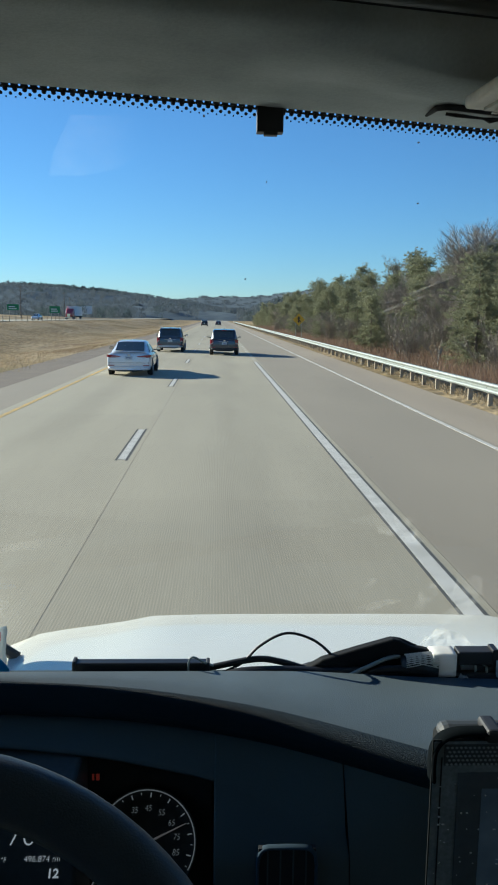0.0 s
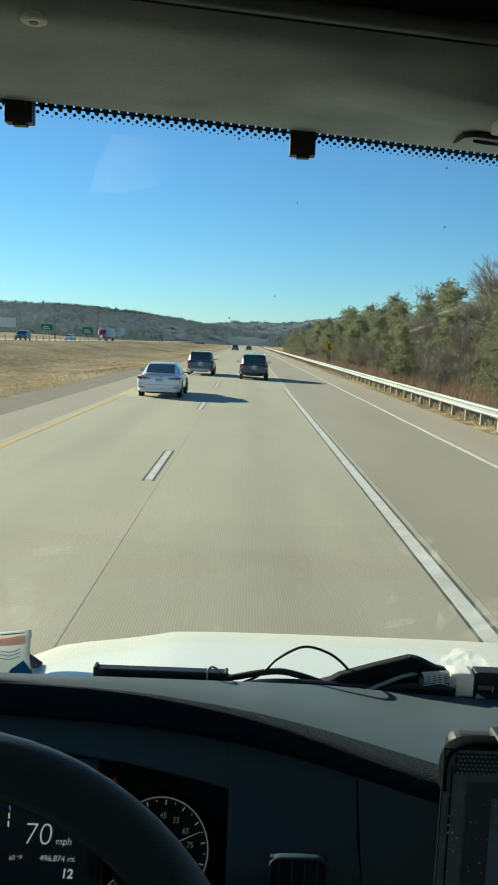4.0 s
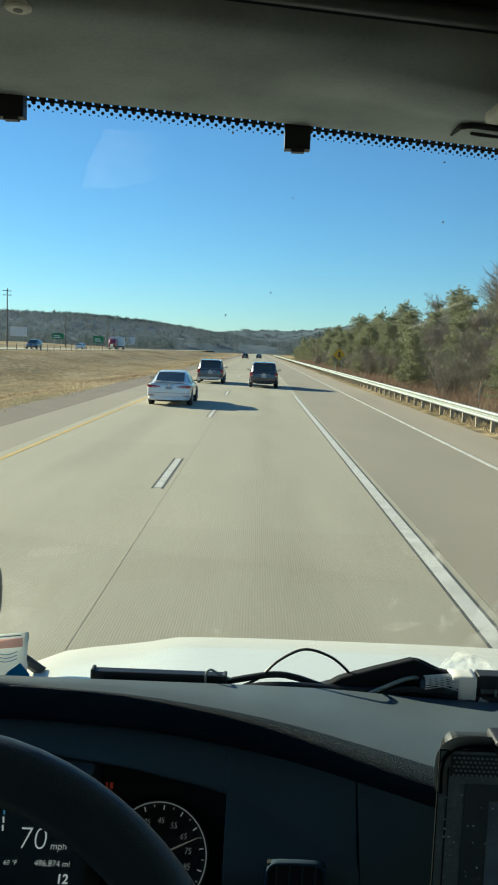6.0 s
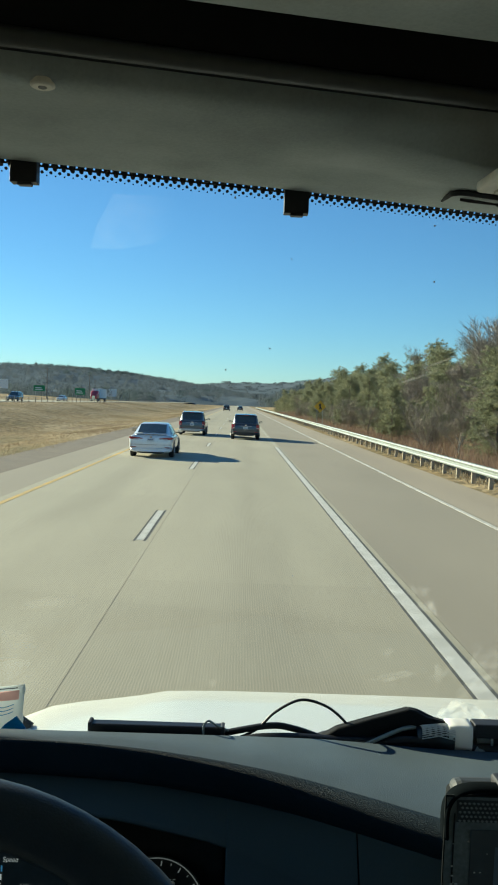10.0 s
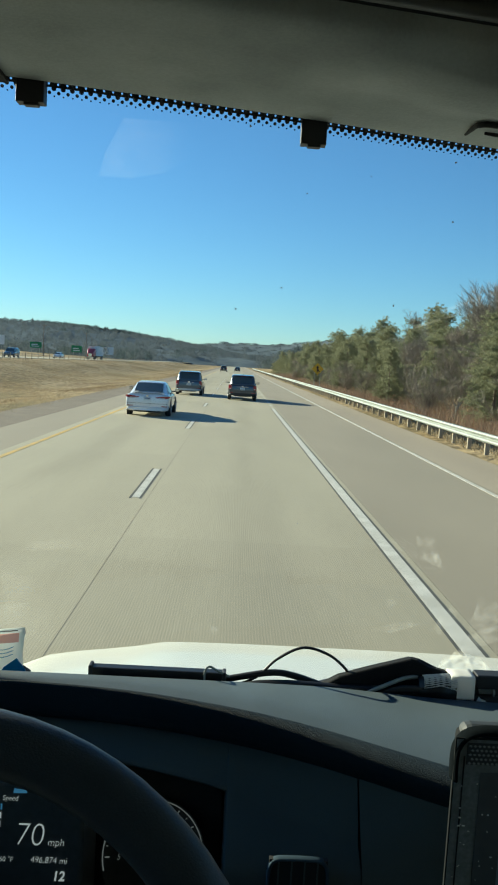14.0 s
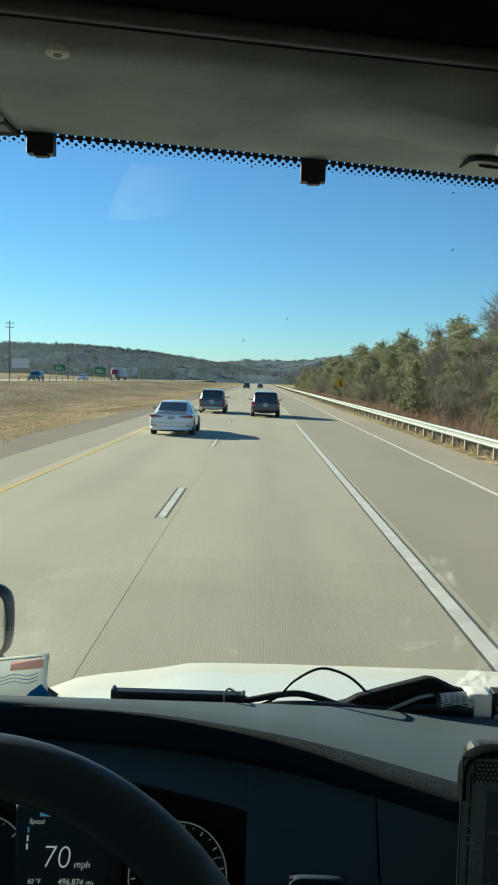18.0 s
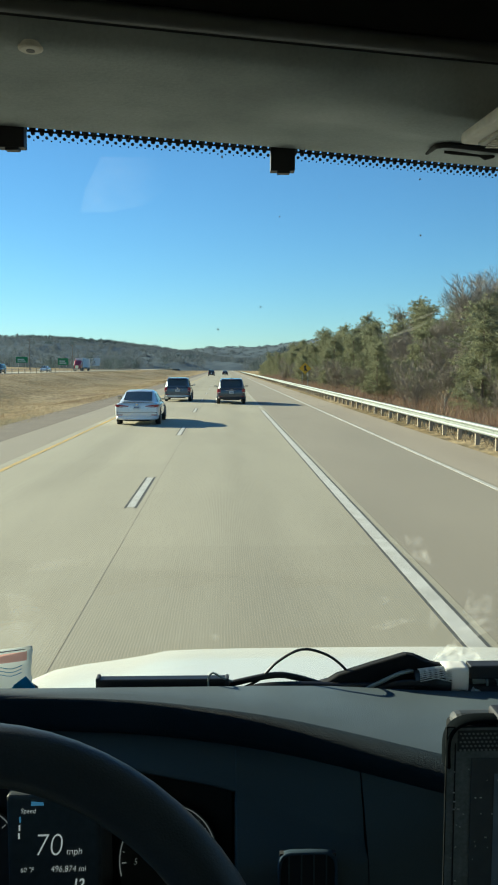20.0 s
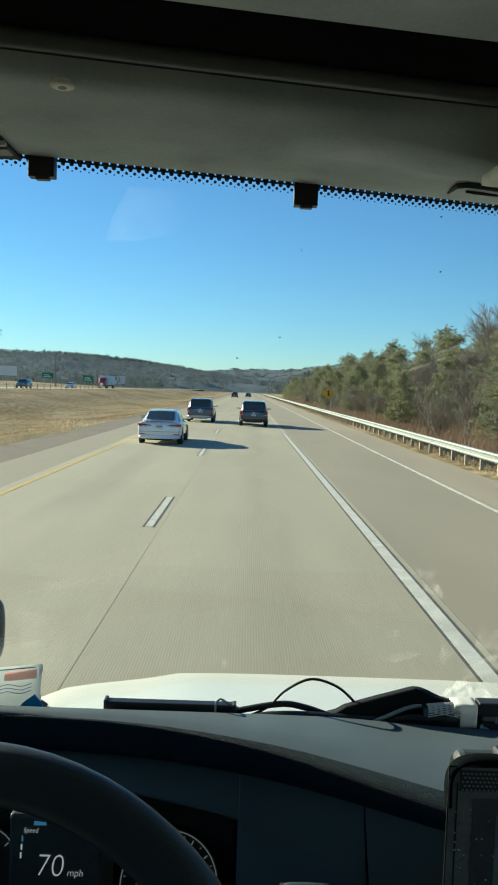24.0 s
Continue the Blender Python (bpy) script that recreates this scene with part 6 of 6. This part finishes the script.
ob = soup("meadow_grass", *stems(60000, meadow, lambda: rng.uniform(0.06, 0.19), 0.6, 0.011), M["straw"])
tagged(ob, "tufts of dry straw grass on the median", "grass", kind="stuff")


def crowns(spots, mat_name, name, label):
    """Far trees: each a dome or spire of many small upright twig sprays."""
    r = np.random.default_rng(7)
    vs = []
    for x, y, w, h, pine in spots:
        n = 130 if y < 720 else 95
        f = r.random(n) ** 0.7
        wide = w * (0.62 * (1.04 - f) if pine else np.sqrt(np.clip(1 - (1.5 * f - 0.55) ** 2, 0.05, 1)))
        wide *= 1 + r.normal(0, 0.14, n)
        a, q = r.uniform(0, math.tau, n), r.random(n) ** 0.4
        c = np.stack([x + wide * q * np.cos(a), y + wide * q * np.sin(a), land(x, y) + h * (0.05 + 0.93 * f)], 1)
        size = (0.17 if pine else 0.095) * w * r.uniform(0.6, 1.2, n)[:, None]
        up = np.stack([r.normal(0, 0.35, n), r.normal(0, 0.35, n), np.ones(n)], 1) * size * 1.5
        t = a + r.normal(0, 0.5, n)
        side = np.stack([-np.sin(t), np.cos(t), r.normal(0, 0.2, n)], 1) * size * 0.55
        vs.append(np.stack([c - up - 0.6 * side, c - 0.7 * up + side, c + up + 0.25 * side, c + 0.5 * up - side], 1).reshape(-1, 3))
    vs = np.concatenate(vs)
    ob = soup(name, vs.tolist(), np.arange(len(vs)).reshape(-1, 4).tolist(), M[mat_name])
    tagged(ob, label, "woods", kind="stuff")


spots, pspots = [], []
for _ in range(2700):
    y = 640 + 800 * rng.random() ** 0.8
    x = rng.uniform(-0.45, 0.10) * y
    if abs(x + 2) < (14 if y < 700 else 9 if y < 900 else 0):
        continue
    (pspots if noise.noise((x * 0.012, y * 0.01, 2.0)) > 0.42 else spots).append((x, y, rng.uniform(3.4, 5.4), rng.uniform(8.5, 11.8), False))
for _ in range(700):
    y = 1450 + 750 * rng.random()
    x = rng.uniform(-0.25, 0.45) * y
    spots.append((x, y, rng.uniform(7, 12), rng.uniform(9, 14), False))
for _ in range(1800):
    y = 330 + 620 * rng.random() ** 1.3
    x = 22 + rng.random() ** 1.4 * 0.55 * y
    (pspots if rng.random() < 0.3 else spots).append((x, y, rng.uniform(2.5, 4.5), rng.uniform(6, 10), False))
for _ in range(420):
    x, y = rng.gauss(-215, 70), rng.uniform(1240, 1400)
    pspots.append((x, y, rng.uniform(3.5, 6.0), rng.uniform(7, 12.5), rng.random() < 0.5))
for _ in range(700):
    x, y = -rng.uniform(58, 330), rng.uniform(430, 680)
    if rng.random() < 0.5 * ease(y, 420, 600) + 0.1:
        (pspots if rng.random() < 0.25 else spots).append((x, y, rng.uniform(2.5, 4.5), rng.uniform(5, 8), False))
vs, fs = [], []


def canopy(gx, gy, top, lump):
    """A lumpy sheet of closed crowns over the hill."""
    k0 = len(vs)
    for y in gy:
        for x in gx:
            crown = abs(noise.noise((x * 0.085, y * 0.085, 9.0))) + 0.6 * abs(noise.noise((x * 0.19, y * 0.19, 5.0)))
            vs.append((x, y, land(x, y) - 1.5 + top * ease(y, 655, 700) + lump * crown + 1.5 * noise.noise((x * 0.02, y * 0.02, 4.0))))
    w = len(gx)
    for j in range(len(gy) - 1):
        for i in range(w - 1):
            k = k0 + j * w + i
            fs.append((k, k + 1, k + 1 + w, k + w))


canopy([-760 + 5 * i for i in range(186)], [650 + 6 * j for j in range(148)], 6.8, 1.4)
canopy([-1000 + 20 * i for i in range(105)], [1530 + 36 * j for j in range(22)], 9.0, 1.5)
GX, GY = [25 + 9 * i for i in range(46)], [320 + 18 * j for j in range(36)]
base = len(vs)
for y in GY:
    for x in GX:
        vs.append((x, y, land(x, y) - 1.0 + 3.2 * ease(y, 322, 350) * ease(x, 24, 36) + 1.4 * noise.noise((x * 0.09, y * 0.09, 4.0))))
for j in range(len(GY) - 1):
    for i in range(len(GX) - 1):
        k = base + j * len(GX) + i
        fs.append((k, k + 1, k + 1 + len(GX), k + len(GX)))
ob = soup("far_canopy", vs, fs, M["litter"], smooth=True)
tagged(ob, "closed winter crowns on the far hills, blue-grey for painted haze", "woods", kind="stuff")
crowns(spots, "woods", "far_woods", "leafless woods covering the far hills, haze painted in blue-grey")
crowns(pspots, "far_pine", "far_pines", "dark pines along the far ridge, colour greyed for haze")


# ---- signs, poles, fence, far buildings, lorry ----
M["sign_yellow"] = material("yellow_sign_sheet", (0.72, 0.43, 0.02), (0.66, 0.38, 0.02), rough=0.4, scale=6, fine=80, fine_amount=0.08)
M["sign_black"] = material("black_sign_print", (0.02, 0.02, 0.02), rough=0.5)
M["sign_green"] = material("green_sign_sheet", (0.015, 0.21, 0.075), (0.012, 0.18, 0.065), rough=0.4)
M["white_wall"] = material("white_painted_wall", (0.74, 0.74, 0.72), (0.66, 0.66, 0.64), rough=0.8, scale=1)
M["red_paint"] = material("red_lorry_paint", (0.42, 0.03, 0.035), rough=0.3, coat=0.8)
M["grey_roof"] = material("grey_shingle_roof", (0.17, 0.165, 0.16), rough=0.9)
M["pole_wood"] = material("grey_pole_wood", (0.16, 0.14, 0.125), rough=0.95, scale=1.5, fine=20)

sg = empty("merge_sign", (8.75, 88.0, land(8.75, 88.0)))
tagged(sg, "yellow diamond merge warning sign on two posts", "road sign")
part("panel", poly(bmesh.new(), [(0, 0, 1.65), (0.65, 0, 2.30), (0, 0, 2.95), (-0.65, 0, 2.30)], (0, 0.012, 0)), M["sign_yellow"], sg)
bm = bmesh.new()
poly(bm, [(-0.08, -0.005, 2.0), (0.06, -0.005, 2.0), (0.06, -0.005, 2.42), (0.15, -0.005, 2.42), (-0.01, -0.005, 2.70), (-0.17, -0.005, 2.42), (-0.08, -0.005, 2.42)], (0, 0.004, 0))
poly(bm, [(0.17, -0.0052, 1.98), (0.26, -0.0052, 2.02), (0.06, -0.0052, 2.34), (0.02, -0.0052, 2.26)], (0, 0.004, 0))
part("arrow", bm, M["sign_black"], sg)
for x in (-0.3, 0.3):
    part("post", boxed((x - 0.03, 0.013, -0.4), (x + 0.03, 0.07, 2.5)), M["steel"], sg)


def pole(x, y, h, arms=1):
    root = empty("utility_pole", (x, y, land(x, y)))
    tagged(root, "tall grey wooden utility pole with crossarm", "utility pole", "utility poles")
    part("shaft", tube(bmesh.new(), [(0, 0, -0.5), (0, 0, h)], [0.20, 0.13], 8), M["pole_wood"], root)
    for k in range(arms):
        part("crossarm", boxed((-1.1, -0.06, h - 0.7 - 1.1 * k), (1.1, 0.06, h - 0.55 - 1.1 * k)), M["pole_wood"], root)
        for u in (-0.95, 0.0, 0.95):
            part("insulator", tube(bmesh.new(), [(u, 0, h - 0.55 - 1.1 * k), (u, 0, h - 0.35 - 1.1 * k)], 0.06, 6), M["grey_edge"], root)


for x, y, h in ((-66, 215, 15), (-73, 310, 12), (-72, 392, 12), (-92, 520, 13), (-60, 160, 13)):
    pole(x, y, h, 2 if h > 13 else 1)


def panel_sign(name, label, x, y, w, h, z0, mat, bars, cat):
    root = empty(name, (x, y, land(x, y)))
    tagged(root, label, cat)
    part("panel", boxed((-w / 2, -0.06, z0), (w / 2, 0.0, z0 + h)), M[mat], root)
    for u in (-w * 0.32, w * 0.32):
        part("post", boxed((u - 0.1, 0.01, -0.5), (u + 0.1, 0.2, z0 + h * 0.9)), M["steel"], root)
    for k in range(bars):
        part("bar", boxed((-w * 0.36, -0.075, z0 + h * (0.2 + 0.3 * k)), (w * (0.30 - 0.12 * k), -0.061, z0 + h * (0.34 + 0.3 * k))), M["white_wall"], root)


panel_sign("guide_sign", "green motorway guide sign with white bars", -78, 400, 5.0, 3.2, 2.0, "sign_green", 2, "road sign")
panel_sign("guide_sign", "large green motorway guide sign", -104, 425, 6.0, 3.0, 2.4, "sign_green", 2, "road sign")
panel_sign("billboard", "pale blank billboard beyond the carriageway", -84, 520, 12.0, 5.0, 2.5, "white_wall", 0, "billboard")
panel_sign("billboard", "pale billboard against the wooded hill", -126, 430, 9.0, 5.0, 3.0, "white_wall", 0, "billboard")
fence = empty("cable_fence", (-35.8, 0, land(-35.8, 40)))
tagged(fence, "low cable barrier with dark posts along the median", "fence")
bm = boxed((-0.05, -0.05, -0.6), (0.05, 0.05, 1.0))
fp = part("post", bm, M["post"], fence)
fp.location = (0, 40, 0)
for k in range(1, 70):
    twin(fp, fence, (0, 40 + 4.5 * k, land(-35.8, 40 + 4.5 * k) - land(-35.8, 40)))
for z in (0.5, 0.8):
    part("cable", tube(bmesh.new(), [(0, 40 + 9 * k, z + land(-35.8, 40 + 9 * k) - land(-35.8, 40)) for k in range(36)], 0.02, 4), M["steel"], fence)


def house(x, y, w, d, h, label, yaw=0.0, roof="grey_roof"):
    root = empty("house", (x, y, land(x, y)), yaw)
    tagged(root, label, "house")
    part("wall", boxed((-w / 2, -d / 2, -1.0), (w / 2, d / 2, h)), M["white_wall"], root)
    bm = bmesh.new()
    rings(bm, [[(-w / 2 - 0.4, s * (d / 2 + 0.3), h - 0.1), (0, s * (d / 2 + 0.3), h + w * 0.28), (w / 2 + 0.4, s * (d / 2 + 0.3), h - 0.1)] for s in (-1, 1)])
    part("roof", bm, M[roof], root)
    for u in (-0.3, 0.0, 0.3):
        win = part("window", boxed((u * w - 0.5, -d / 2 - 0.05, 0.9), (u * w + 0.5, -d / 2 + 0.02, 2.2)), M["car_glass"], root)
        part("frame", boxed((u * w - 0.58, -d / 2 - 0.03, 0.82), (u * w + 0.58, -d / 2 + 0.01, 2.28)), M["white_wall"], win)


house(41, 128, 8, 7, 3.2, "white house half hidden behind the trees")
house(-50, 820, 12, 10, 5, "far white farmhouse below the wooded hill")
house(-86, 900, 16, 9, 5, "far white barn below the hill")
house(120, 300, 20, 10, 4, "long white shed behind the woods")

lorry = empty("lorry", (-45.5, 262.0, 1.32), 180)
tagged(lorry, "red tractor lorry with white box trailer, oncoming", "lorry")
part("cab", rings(bmesh.new(), [superring(0, zc, w, h, y, 20, 6) for y, zc, w, h in ((3.8, 1.9, 1.2, 1.4), (5.4, 1.9, 1.2, 1.4), (5.9, 1.55, 1.15, 1.05), (7.2, 1.35, 0.95, 0.75), (7.4, 1.3, 0.85, 0.6))]), M["red_paint"], lorry, smooth=True)
part("windscreen", poly(bmesh.new(), [(-0.95, 5.96, 2.1), (0.95, 5.96, 2.1), (0.85, 5.55, 2.95), (-0.85, 5.55, 2.95)], (0, 0.03, 0.02)), M["car_glass"], lorry)
part("grille", boxed((-0.5, 7.38, 0.8), (0.5, 7.45, 1.7)), M["chrome"], lorry)
part("bumper", boxed((-1.1, 7.2, 0.4), (1.1, 7.5, 0.75)), M["chrome"], lorry, bevel=0.04)
part("trailer", boxed((-1.28, -10.0, 1.1), (1.28, 3.4, 4.0)), M["white_wall"], lorry)
part("chassis", boxed((-0.5, -9.5, 0.7), (0.5, 7.0, 1.1)), M["trim"], lorry)
for y in (6.4, 4.2, 2.9, -7.4, -8.7):
    for s in (-1, 1):
        w = part("wheel", lathe_x(bmesh.new(), [(-0.15, 0.3), (-0.15, 0.5), (0.15, 0.5), (0.15, 0.3)], 20), M["tyre"], lorry)
        w.location = (s * 1.05, y, 0.5)

# ---- concrete slabs of the two lanes ----
for x0, x1 in ((-5.62, -1.476), (-1.470, 2.36)):
    bm = boxed((x0, 0, -0.05), (x1, 4.8878, 0.0))
    first = part("slab", bm, M["concrete"], road)
    first.location = (0, -4, 0)
    for k in range(1, 21):
        twin(first, road, (0, -4 + 4.888 * k, -0.0001 * (k % 3)))
